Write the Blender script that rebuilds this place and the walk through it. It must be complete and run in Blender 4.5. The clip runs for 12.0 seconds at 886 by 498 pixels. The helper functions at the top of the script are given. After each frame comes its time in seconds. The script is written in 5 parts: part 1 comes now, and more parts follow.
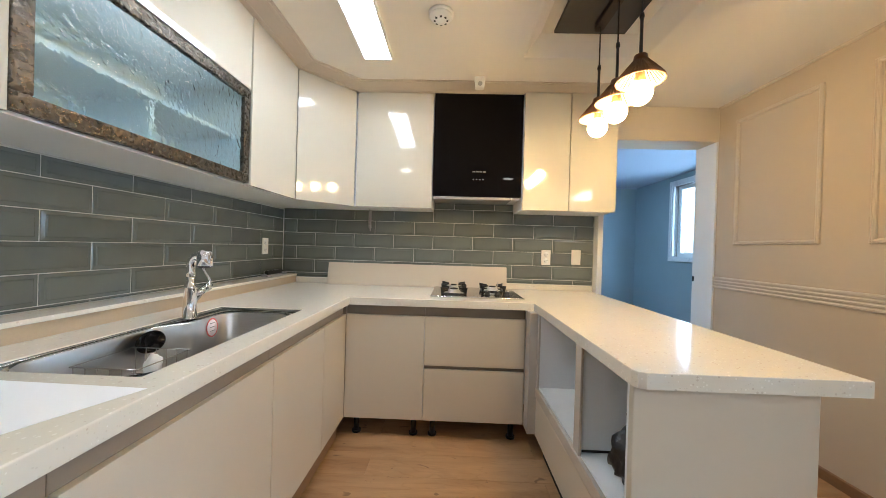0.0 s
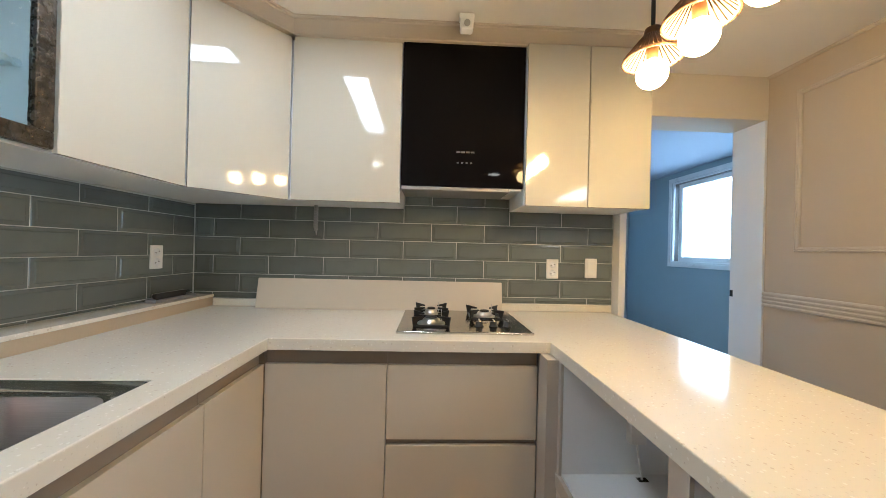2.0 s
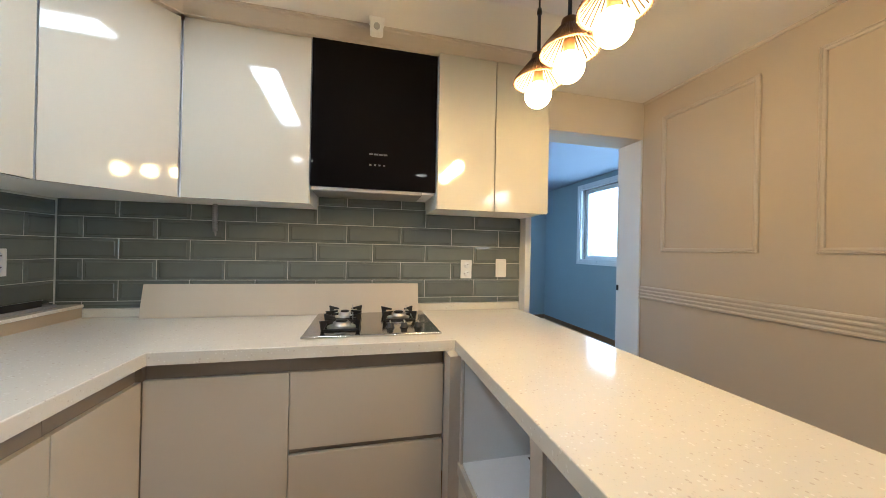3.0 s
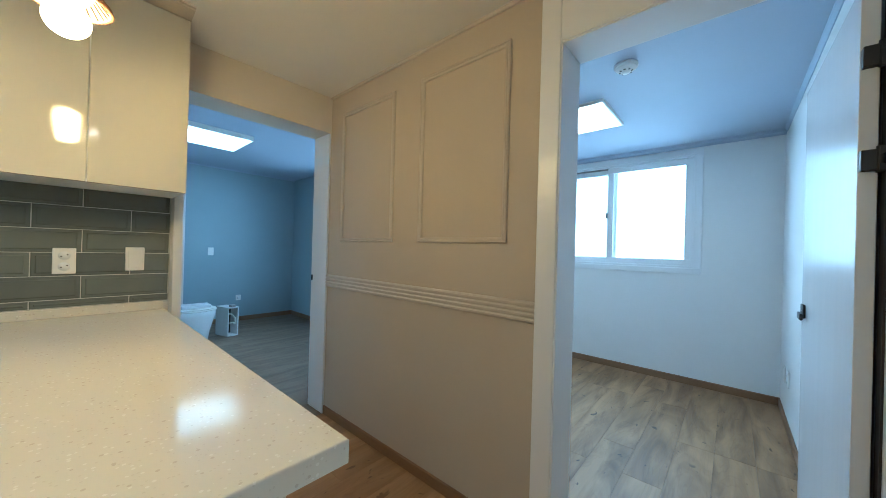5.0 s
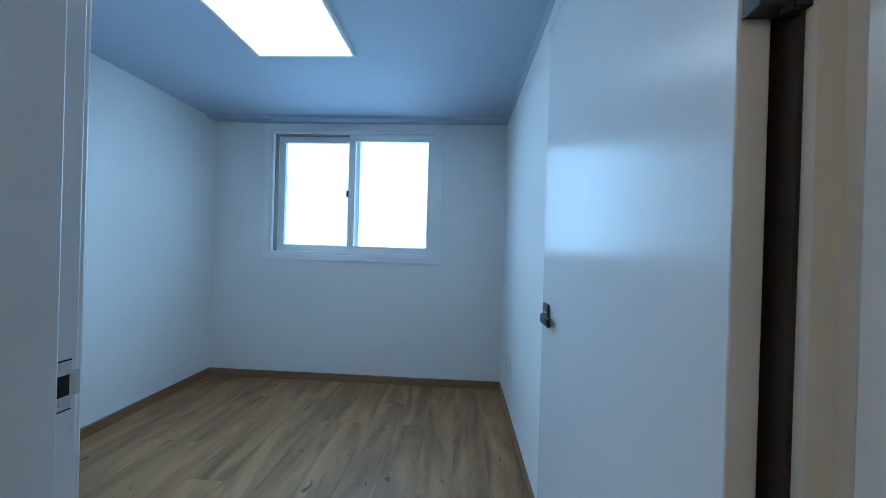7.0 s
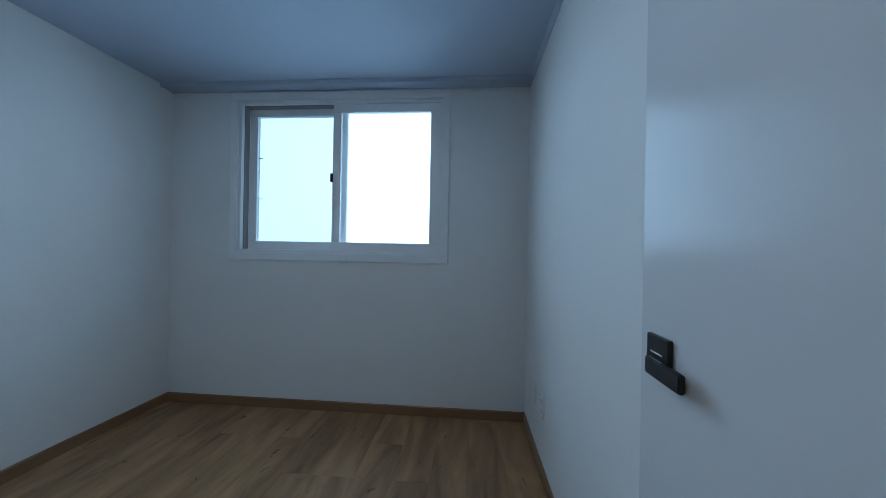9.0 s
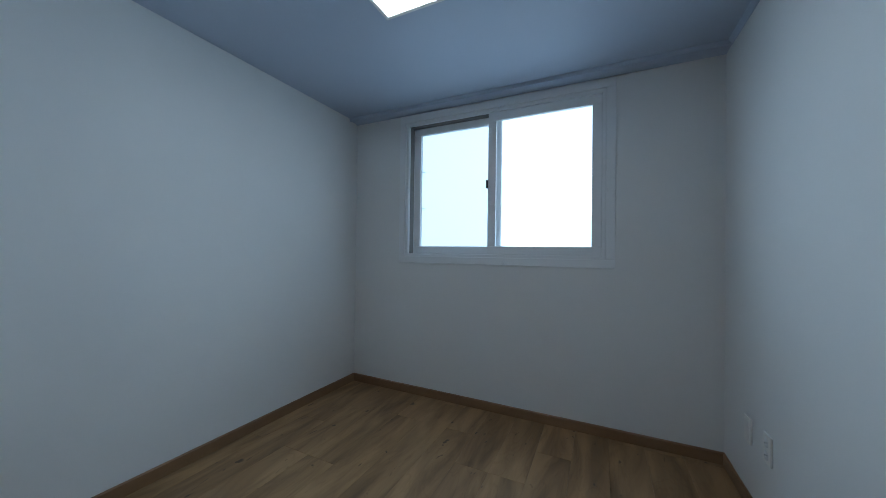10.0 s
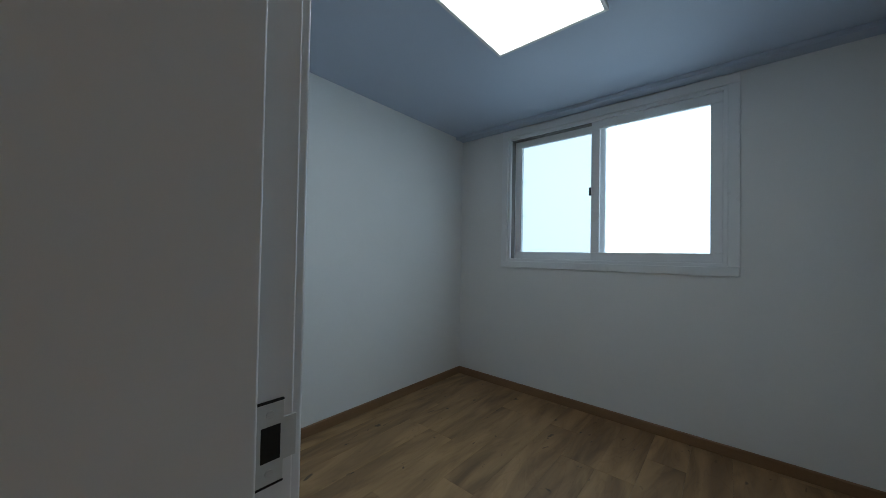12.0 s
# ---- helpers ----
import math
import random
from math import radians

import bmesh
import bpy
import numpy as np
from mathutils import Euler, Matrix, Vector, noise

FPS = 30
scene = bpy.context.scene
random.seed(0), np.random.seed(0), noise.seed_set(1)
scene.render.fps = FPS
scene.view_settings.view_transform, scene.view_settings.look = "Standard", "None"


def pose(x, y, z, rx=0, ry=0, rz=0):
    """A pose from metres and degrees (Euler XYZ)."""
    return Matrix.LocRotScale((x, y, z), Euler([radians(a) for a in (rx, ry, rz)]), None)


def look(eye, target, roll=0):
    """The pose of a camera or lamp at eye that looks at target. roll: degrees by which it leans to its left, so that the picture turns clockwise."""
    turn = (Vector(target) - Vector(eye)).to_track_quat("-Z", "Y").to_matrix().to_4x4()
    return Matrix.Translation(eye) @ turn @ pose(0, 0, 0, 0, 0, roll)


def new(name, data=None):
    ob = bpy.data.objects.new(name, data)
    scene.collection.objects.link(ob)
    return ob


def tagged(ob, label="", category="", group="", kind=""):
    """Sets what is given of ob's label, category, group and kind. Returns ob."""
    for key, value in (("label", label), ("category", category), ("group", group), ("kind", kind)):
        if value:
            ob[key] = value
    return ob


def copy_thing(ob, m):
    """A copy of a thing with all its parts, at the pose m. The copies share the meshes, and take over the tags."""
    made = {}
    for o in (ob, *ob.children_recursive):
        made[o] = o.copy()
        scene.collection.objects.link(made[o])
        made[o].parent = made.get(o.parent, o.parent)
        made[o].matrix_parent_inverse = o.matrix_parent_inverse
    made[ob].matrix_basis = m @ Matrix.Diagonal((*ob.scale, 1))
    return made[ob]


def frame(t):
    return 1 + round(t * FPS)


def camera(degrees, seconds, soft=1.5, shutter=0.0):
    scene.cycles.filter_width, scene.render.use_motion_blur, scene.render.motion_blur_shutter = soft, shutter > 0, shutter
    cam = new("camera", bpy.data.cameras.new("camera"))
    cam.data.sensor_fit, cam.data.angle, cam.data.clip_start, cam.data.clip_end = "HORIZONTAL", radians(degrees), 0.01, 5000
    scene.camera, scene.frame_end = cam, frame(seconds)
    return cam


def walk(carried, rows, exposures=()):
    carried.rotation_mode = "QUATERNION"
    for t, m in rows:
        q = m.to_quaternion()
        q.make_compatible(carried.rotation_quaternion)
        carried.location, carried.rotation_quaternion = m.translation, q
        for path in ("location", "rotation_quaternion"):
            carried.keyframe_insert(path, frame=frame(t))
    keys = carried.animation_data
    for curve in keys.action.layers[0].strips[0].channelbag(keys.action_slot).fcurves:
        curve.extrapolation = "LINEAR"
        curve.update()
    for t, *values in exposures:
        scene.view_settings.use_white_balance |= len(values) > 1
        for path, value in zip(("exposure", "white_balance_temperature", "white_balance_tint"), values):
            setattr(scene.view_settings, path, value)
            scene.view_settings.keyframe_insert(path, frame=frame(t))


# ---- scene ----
cam = camera(106.6, 12.0, soft=0.85)
PATH = [
    (0, (1.373, -1.969, 1.182), (1.322, 0.031, 1.17), 1.7),
    (0.5, (1.347, -1.667, 1.2), (1.315, 0.333, 1.197), 1.5),
    (1, (1.338, -1.42, 1.217), (1.33, 0.58, 1.217), 1.6),
    (1.5, (1.356, -1.307, 1.227), (1.37, 0.692, 1.23), 1.4),
    (2, (1.39, -1.298, 1.222), (1.461, 0.701, 1.227), 1.4),
    (2.5, (1.446, -1.318, 1.235), (1.692, 0.667, 1.241), 1.4),
    (2.7, (1.475, -1.328, 1.241), (1.797, 0.645, 1.249), 1.3),
    (4.3, (1.771, -1.485, 1.233), (2.872, 0.185, 1.237), 1.5),
    (4.5, (1.894, -1.533, 1.219), (3.087, 0.072, 1.233), 1.6),
    (5, (2.132, -1.612, 1.221), (3.635, -0.293, 1.226), 1.6),
    (5.5, (2.383, -1.612, 1.218), (4.128, -0.634, 1.215), 1.6),
    (6, (2.632, -1.611, 1.209), (4.554, -1.055, 1.206), 1.8),
    (6.5, (2.915, -1.606, 1.198), (4.905, -1.407, 1.195), 1.7),
    (7, (3.227, -1.555, 1.197), (5.224, -1.452, 1.192), 1.7),
    (8.8, (3.806, -1.566, 1.189), (5.803, -1.456, 1.168), 1.4),
    (9, (3.809, -1.535, 1.155), (5.803, -1.378, 1.157), 1.1),
    (9.5, (3.782, -1.427, 1.147), (5.72, -0.933, 1.151), 0.9),
    (10, (3.761, -1.311, 1.141), (5.565, -0.447, 1.163), 0.8),
    (10.5, (3.727, -1.24, 1.156), (5.375, -0.107, 1.181), 1.1),
    (11, (3.724, -1.238, 1.163), (5.268, 0.034, 1.194), 0.9),
    (11.5, (3.648, -1.310, 1.164), (5.162, -0.004, 1.206), 1.2),
    (12, (3.493, -1.338, 1.158), (5.005, -0.031, 1.190), 1.0),
]
walk(cam, [(t, look(eye, target, roll)) for t, eye, target, roll in PATH],
     exposures=[(0, 0.06, 5600, 6), (1.0, -0.05, 5550, 6), (2.7, -0.13, 5500, 6), (4.5, -0.12, 5150, 0), (5.0, -0.59, 4950, -5), (5.5, -0.87, 4850, -3), (6.0, -1.05, 4850, -1), (6.5, -1.17, 4850, 0), (7.0, -1.38, 4900, 0), (9.0, -2.08, 5450, 4), (10.0, -2.10, 6000, 7), (10.5, -2.19, 6400, 8), (11.5, -2.32, 6500, 7), (12.0, -2.26, 6550, 6)])

# ---- world, sun, large lights ----
W_BED, W_BLUE, W_LIV = 285.0, 185.0, 90.0     # daylight at the windows, watts
E_STRIP, E_BED, E_BLUE, E_LIV, E_BULB, E_DOWN = 27.0, 17.0, 8.4, 20.0, 160.0, 42.0   # lamp faces
world = bpy.data.worlds.new("world")
scene.world = world
world.use_nodes = True
wn = world.node_tree
sky = wn.nodes.new("ShaderNodeTexSky")
sky.sky_type, sky.sun_disc, sky.sun_elevation, sky.sun_rotation = "NISHITA", False, radians(35), radians(200)
wn.nodes["Background"].inputs["Strength"].default_value = 0.08
wn.links.new(sky.outputs[0], wn.nodes["Background"].inputs["Color"])
sun = new("sun", bpy.data.lights.new("sun", "SUN"))
sun.data.energy, sun.data.angle, sun.data.color = 1.0, radians(10), (1.0, 0.95, 0.88)
sun.matrix_world = look((0, 0, 20), (4, 14, 0))


def daylight(name, eye, target, w, h, watts):
    """An area lamp outside a window's opening, in place of the sky's light."""
    a = new(name, bpy.data.lights.new(name, "AREA"))
    a.data.shape, a.data.size, a.data.size_y, a.data.energy = "RECTANGLE", w, h, watts
    a.data.color, a.data.spread = (0.62, 0.82, 1.0), radians(150)
    a.matrix_world = look(eye, target)


daylight("window_daylight", (6.62, -0.59, 1.92), (3.62, -0.59, 0.72), 3.2, 2.4, W_BED)
daylight("window_daylight", (5.34, 2.30, 1.92), (2.34, 2.30, 0.72), 3.2, 2.4, W_BLUE)
daylight("window_daylight", (7.36, -5.6, 1.1), (0, -5.6, 1.1), 1.9, 1.9, W_LIV)


# ---- materials ----
def tree(name):
    m = bpy.data.materials.new(name)
    m.use_nodes = True
    t = m.node_tree
    return m, t, t.nodes["Principled BSDF"]


def vary(t, scale, a, b, stretch=(1, 1, 1), detail=6.0, lo=0.3, hi=0.7, obj=True, rough=0.55):
    """A colour that wanders between a and b with noise; returns the colour socket and the noise socket."""
    co = t.nodes.new("ShaderNodeTexCoord")
    mp = t.nodes.new("ShaderNodeMapping")
    mp.inputs["Scale"].default_value = stretch
    no = t.nodes.new("ShaderNodeTexNoise")
    no.inputs["Scale"].default_value, no.inputs["Detail"].default_value, no.inputs["Roughness"].default_value = scale, detail, rough
    ra = t.nodes.new("ShaderNodeValToRGB")
    ra.color_ramp.elements[0].position, ra.color_ramp.elements[1].position = lo, hi
    ra.color_ramp.elements[0].color, ra.color_ramp.elements[1].color = (*a, 1), (*b, 1)
    t.links.new(co.outputs["Object"], mp.inputs[0])
    t.links.new(mp.outputs[0], no.inputs["Vector"])
    t.links.new(no.outputs["Fac"], ra.inputs[0])
    return ra.outputs[0], no.outputs["Fac"]


def mixc(t, kind, a, b, fac=1.0):
    n = t.nodes.new("ShaderNodeMix")
    n.data_type, n.blend_type = "RGBA", kind
    if isinstance(fac, float):
        n.inputs[0].default_value = fac
    else:
        t.links.new(fac, n.inputs[0])
    for sock, v in ((n.inputs[6], a), (n.inputs[7], b)):
        if isinstance(v, tuple):
            sock.default_value = (*v, 1)
        else:
            t.links.new(v, sock)
    return n.outputs[2]


def bump(t, p, height, strength, dist=0.002):
    b = t.nodes.new("ShaderNodeBump")
    b.inputs["Strength"].default_value, b.inputs["Distance"].default_value = strength, dist
    t.links.new(height, b.inputs["Height"])
    t.links.new(b.outputs[0], p.inputs["Normal"])


def mat(name, col, rough=0.5, metal=0.0, var=0.06, big=1.5, fine=120.0, relief=0.15, gloss=0.5, coat=0.0, stretch=(1, 1, 1), dist=0.001, rvar=0.04):
    """Paint, paper, stone, plastic or metal with large soft unevenness and fine relief."""
    m, t, p = tree(name)
    lo = tuple(c * (1 - var) for c in col)
    hi = tuple(min(1, c * (1 + var)) for c in col)
    c1, _ = vary(t, big, lo, hi, stretch)
    c2, n2 = vary(t, fine, (1 - var,) * 3, (1, 1, 1), stretch)
    t.links.new(mixc(t, "MULTIPLY", c1, c2), p.inputs["Base Color"])
    r1, _ = vary(t, big * 2.3, (max(0, rough - rvar),) * 3, (min(1, rough + rvar),) * 3)
    t.links.new(r1, p.inputs["Roughness"])
    p.inputs["Metallic"].default_value = metal
    p.inputs["Specular IOR Level"].default_value = gloss
    p.inputs["Coat Weight"].default_value = coat
    if relief:
        bump(t, p, n2, relief, dist)
    return m


def glow(name, col, strength):
    m, t, p = tree(name)
    p.inputs["Base Color"].default_value = (0.8, 0.8, 0.8, 1)
    p.inputs["Emission Color"].default_value = (*col, 1)
    p.inputs["Emission Strength"].default_value = strength
    return m


def wood_floor(name, dark, light, knot):
    """Printed oak planks: long streaks, soft smoky cathedrals, small knots, a tone of its own for each plank."""
    m, t, p = tree(name)
    oi = t.nodes.new("ShaderNodeObjectInfo")
    co = t.nodes.new("ShaderNodeTexCoord")
    geo = t.nodes.new("ShaderNodeNewGeometry")
    off = t.nodes.new("ShaderNodeVectorMath")
    off.operation = "MULTIPLY_ADD"
    off.inputs[1].default_value = (37.0, 11.0, 5.0)
    t.links.new(oi.outputs["Random"], off.inputs[0])
    t.links.new(geo.outputs["Position"], off.inputs[2])

    def streak(scale, stretch, detail, dist):
        mp = t.nodes.new("ShaderNodeMapping")
        mp.inputs["Scale"].default_value = stretch
        no = t.nodes.new("ShaderNodeTexNoise")
        no.inputs["Scale"].default_value, no.inputs["Detail"].default_value, no.inputs["Distortion"].default_value = scale, detail, dist
        t.links.new(off.outputs[0], mp.inputs[0])
        t.links.new(mp.outputs[0], no.inputs["Vector"])
        return no.outputs["Fac"]

    def ramp(f, a, b, lo, hi):
        r = t.nodes.new("ShaderNodeValToRGB")
        r.color_ramp.elements[0].position, r.color_ramp.elements[1].position = lo, hi
        r.color_ramp.elements[0].color, r.color_ramp.elements[1].color = (*a, 1), (*b, 1)
        t.links.new(f, r.inputs[0])
        return r.outputs[0]

    wide = streak(2.2, (0.55, 2.8, 1), 4, 1.2)
    fine = streak(8.0, (1.0, 14.0, 1), 5, 0.6)
    spots = streak(11.0, (0.9, 1.6, 1), 2, 0.5)
    c = ramp(wide, dark, light, 0.31, 0.63)
    vein = streak(1.7, (0.6, 3.0, 1), 3, 1.6)
    c = mixc(t, "MULTIPLY", c, ramp(vein, (0.80, 0.77, 0.74), (1, 1, 1), 0.28, 0.42))
    line = t.nodes.new("ShaderNodeMath")
    line.operation = "PINGPONG"
    line.inputs[1].default_value = 0.07
    t.links.new(vein, line.inputs[0])
    c = mixc(t, "MULTIPLY", c, ramp(line.outputs[0], (0.90, 0.88, 0.86), (1, 1, 1), 0.0, 0.018))
    c = mixc(t, "MULTIPLY", c, ramp(fine, (0.91, 0.90, 0.88), (1.03, 1.02, 1.01), 0.3, 0.7))
    c = mixc(t, "MULTIPLY", c, ramp(oi.outputs["Random"], (0.95, 0.95, 0.95), (1.04, 1.035, 1.03), 0.0, 1.0))
    c = mixc(t, "MIX", c, knot, ramp(spots, (0, 0, 0), (0.8, 0.8, 0.8), 0.685, 0.735))
    t.links.new(c, p.inputs["Base Color"])
    t.links.new(ramp(fine, (0.42, 0.42, 0.42), (0.58, 0.58, 0.58), 0.3, 0.7), p.inputs["Roughness"])
    bump(t, p, fine, 0.12, 0.001)
    return m


def brushed(name, col, rough, scale=(1, 60, 60)):
    m, t, p = tree(name)
    c, n = vary(t, 14.0, tuple(x * 0.85 for x in col), col, scale)
    t.links.new(c, p.inputs["Base Color"])
    p.inputs["Metallic"].default_value, p.inputs["Roughness"].default_value = 1.0, rough
    bump(t, p, n, 0.08, 0.0006)
    return m


def speckled(name, base, chip_a, chip_b, chip_c, rough):
    """Engineered stone with small chips."""
    m, t, p = tree(name)
    c, n = vary(t, 2.0, tuple(x * 0.96 for x in base), base)
    co = t.nodes.new("ShaderNodeTexCoord")
    for scale, chip, cut in ((170.0, chip_a, 0.15), (120.0, chip_b, 0.16), (90.0, chip_c, 0.13)):
        vo = t.nodes.new("ShaderNodeTexVoronoi")
        vo.inputs["Scale"].default_value = scale
        t.links.new(co.outputs["Object"], vo.inputs["Vector"])
        sep = t.nodes.new("ShaderNodeSeparateColor")
        t.links.new(vo.outputs["Color"], sep.inputs[0])
        rare = t.nodes.new("ShaderNodeMath")
        rare.operation, rare.inputs[1].default_value = "GREATER_THAN", 0.89
        t.links.new(sep.outputs[0], rare.inputs[0])
        near = t.nodes.new("ShaderNodeMath")
        near.operation, near.inputs[1].default_value = "LESS_THAN", cut * 2.2
        t.links.new(vo.outputs["Distance"], near.inputs[0])
        both = t.nodes.new("ShaderNodeMath")
        both.operation = "MULTIPLY"
        t.links.new(rare.outputs[0], both.inputs[0])
        t.links.new(near.outputs[0], both.inputs[1])
        c = mixc(t, "MIX", c, chip, both.outputs[0])
    t.links.new(c, p.inputs["Base Color"])
    p.inputs["Roughness"].default_value = rough
    return m


def rippled_glass(name, col, rough, scale, strength, ior=1.3):
    m, t, p = tree(name)
    p.inputs["Base Color"].default_value = (*col, 1)
    p.inputs["Transmission Weight"].default_value, p.inputs["Roughness"].default_value, p.inputs["IOR"].default_value = 1.0, rough, ior
    _, n = vary(t, scale, (0, 0, 0), (1, 1, 1), detail=1.5)
    bump(t, p, n, strength, 0.006)
    return m


def woodgrain_paint(name, col, rough=0.35, grain=0.4, brushed_up=0.0):
    """White film embossed with upright wood grain; fine pores spread its gloss sideways by brushed_up."""
    m, t, p = tree(name)
    c, _ = vary(t, 1.2, tuple(x * 0.96 for x in col), col)
    t.links.new(c, p.inputs["Base Color"])
    g, n = vary(t, 26.0, (rough + 0.16 * grain,) * 3, (rough - 0.08 * grain,) * 3, (1, 1, 0.06), detail=3)
    t.links.new(g, p.inputs["Roughness"])
    bump(t, p, n, grain, 0.0014)
    if brushed_up:
        tan = t.nodes.new("ShaderNodeTangent")
        tan.direction_type, tan.axis = "RADIAL", "Z"
        t.links.new(tan.outputs[0], p.inputs["Tangent"])
        p.inputs["Anisotropic"].default_value = brushed_up
    return m


def glazed(name, col, rough):
    """Glazed tile, a tone of its own for each."""
    m, t, p = tree(name)
    oi = t.nodes.new("ShaderNodeObjectInfo")
    r = t.nodes.new("ShaderNodeValToRGB")
    r.color_ramp.elements[0].color = (*[x * 0.86 for x in col], 1)
    r.color_ramp.elements[1].color = (*[x * 1.12 for x in col], 1)
    t.links.new(oi.outputs["Random"], r.inputs[0])
    c, n = vary(t, 9.0, (0.88, 0.9, 0.9), (1.0, 1.0, 1.0))
    t.links.new(mixc(t, "MULTIPLY", r.outputs[0], c), p.inputs["Base Color"])
    p.inputs["Roughness"].default_value = rough
    bump(t, p, n, 0.06, 0.002)
    return m


M_CREAM = mat("glossy_cream_lacquer", (0.54, 0.515, 0.435), 0.07, var=0.006, relief=0.0, coat=0.2, rvar=0.0)
M_CREAM_MATT = mat("satin_cream_lacquer", (0.585, 0.52, 0.42), 0.28, var=0.006, relief=0.0, rvar=0.0)
M_GREIGE = mat("greige_trim", (0.50, 0.45, 0.39), 0.4, var=0.03, relief=0.03)
M_CARCASS = mat("white_melamine", (0.78, 0.79, 0.80), 0.45, var=0.02, relief=0.05)
M_STONE = speckled("cream_engineered_stone", (0.74, 0.695, 0.595), (0.665, 0.615, 0.52), (0.81, 0.775, 0.69), (0.61, 0.545, 0.45), 0.12)
M_TILE = glazed("grey_green_glaze", (0.148, 0.163, 0.150), 0.10)
M_GROUT = mat("pale_grout", (0.56, 0.56, 0.53), 0.9, var=0.08, fine=300)
M_PAPER_BEIGE = mat("beige_wallpaper", (0.495, 0.42, 0.325), 0.75, var=0.03, fine=500, relief=0.3)
M_MOULD = mat("beige_painted_moulding", (0.53, 0.465, 0.38), 0.5, var=0.03, relief=0.05)
M_CREAMPAPER = mat("cream_wallpaper", (0.66, 0.60, 0.51), 0.75, var=0.03, fine=500, relief=0.3)
M_CEIL = mat("cream_ceiling_paper", (0.78, 0.75, 0.69), 0.8, var=0.02, fine=350, relief=0.3)
# even blue-grey, darker and bluer than the white of the bedroom walls
M_CEIL_BED = mat("blue_grey_ceiling", (0.45, 0.51, 0.62), 0.7, var=0.02, fine=350, relief=0.3)
M_WALL_WHITE = mat("white_wallpaper", (0.78, 0.78, 0.77), 0.75, var=0.02, fine=420, relief=0.35)
M_WALL_BLUE = mat("blue_wallpaper", (0.345, 0.43, 0.475), 0.75, var=0.03, fine=420, relief=0.35)
M_WALL_PALE = mat("pale_wallpaper", (0.70, 0.67, 0.62), 0.75, var=0.03, fine=420, relief=0.3)
M_TRIM = woodgrain_paint("white_embossed_film", (0.78, 0.78, 0.78), 0.29, 0.085)
M_LEAF = woodgrain_paint("white_door_film", (0.72, 0.73, 0.75), 0.245, 0.12, 0.72)
M_UPVC = mat("white_upvc", (0.80, 0.81, 0.82), 0.3, var=0.015, relief=0.02)
M_BASE = mat("brown_wood_skirting", (0.25, 0.14, 0.07), 0.4, var=0.12, fine=60, stretch=(1, 1, 8), relief=0.1)
M_FLOOR_KIT = wood_floor("warm_oak_planks", (0.33, 0.19, 0.09), (0.45, 0.28, 0.145), (0.16, 0.09, 0.05))
M_FLOOR_BED = wood_floor("light_oak_planks", (0.18, 0.100, 0.044), (0.41, 0.25, 0.118), (0.05, 0.03, 0.02))
M_FLOOR_BLUE = wood_floor("grey_oak_planks", (0.145, 0.100, 0.066), (0.24, 0.175, 0.122), (0.08, 0.06, 0.04))
M_SUB = mat("floor_joint", (0.12, 0.085, 0.055), 0.8)
M_STEEL = brushed("brushed_steel", (0.62, 0.605, 0.59), 0.30)
M_RIM = brushed("polished_rim_steel", (0.62, 0.615, 0.60), 0.12)
M_HOB = brushed("polished_hob_steel", (0.42, 0.40, 0.38), 0.13)
M_CHROME = mat("chrome", (0.82, 0.82, 0.83), 0.06, metal=1.0, var=0.02, relief=0.0)
M_BLACKGLASS = mat("black_glass", (0.004, 0.0035, 0.004), 0.03, var=0.1, relief=0.0, gloss=0.11, rvar=0.0)
M_BLACK = mat("matt_black_iron", (0.015, 0.015, 0.016), 0.45, var=0.15)
M_BLACKPL = mat("black_plastic_film", (0.012, 0.012, 0.014), 0.3, var=0.2, fine=30, relief=0.6, dist=0.01)
M_WHITEPL = mat("white_plastic", (0.80, 0.79, 0.76), 0.3, var=0.02, relief=0.02)
M_PAPER = mat("white_paper", (0.85, 0.86, 0.88), 0.8, var=0.01, relief=0.05)
M_BRONZE = mat("hammered_bronze", (0.11, 0.090, 0.070), 0.28, metal=0.85, var=0.35, big=30, fine=55, relief=0.9, dist=0.006)
M_COPPER = mat("dark_bronze_shade", (0.26, 0.13, 0.065), 0.4, metal=0.6, var=0.15)
M_SHADE_IN = mat("cream_shade_lining", (0.75, 0.62, 0.42), 0.5, var=0.04)
M_RIB = mat("dark_rib_wire", (0.03, 0.016, 0.009), 0.55, metal=0.3, var=0.15)
# brown of the pendants' ceiling plate; also darkens the door's hinge gap
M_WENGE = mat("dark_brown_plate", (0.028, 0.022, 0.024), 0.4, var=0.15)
M_ALU = mat("grey_aluminium", (0.45, 0.44, 0.42), 0.35, metal=0.9, var=0.05, relief=0.02)
M_PLATE = mat("satin_nickel", (0.62, 0.62, 0.60), 0.45, metal=0.25, var=0.04)
M_FLEX = mat("grey_flex_pipe", (0.32, 0.31, 0.30), 0.5, metal=0.4, var=0.1)
M_PORC = mat("white_porcelain", (0.80, 0.81, 0.82), 0.08, var=0.01, relief=0.0, coat=0.3)
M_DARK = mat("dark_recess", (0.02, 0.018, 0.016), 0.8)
M_WIRE = mat("dull_steel_wire", (0.42, 0.40, 0.37), 0.3, metal=0.9, var=0.05, relief=0.0)
M_RED = mat("red_print", (0.72, 0.14, 0.13), 0.5)
M_PINK = mat("pale_pink_print", (0.84, 0.75, 0.76), 0.5, var=0.02)
M_GREY = mat("grey_print", (0.22, 0.22, 0.22), 0.5)
M_CORNICE = mat("cream_cornice", (0.52, 0.455, 0.375), 0.5, var=0.03, relief=0.03)
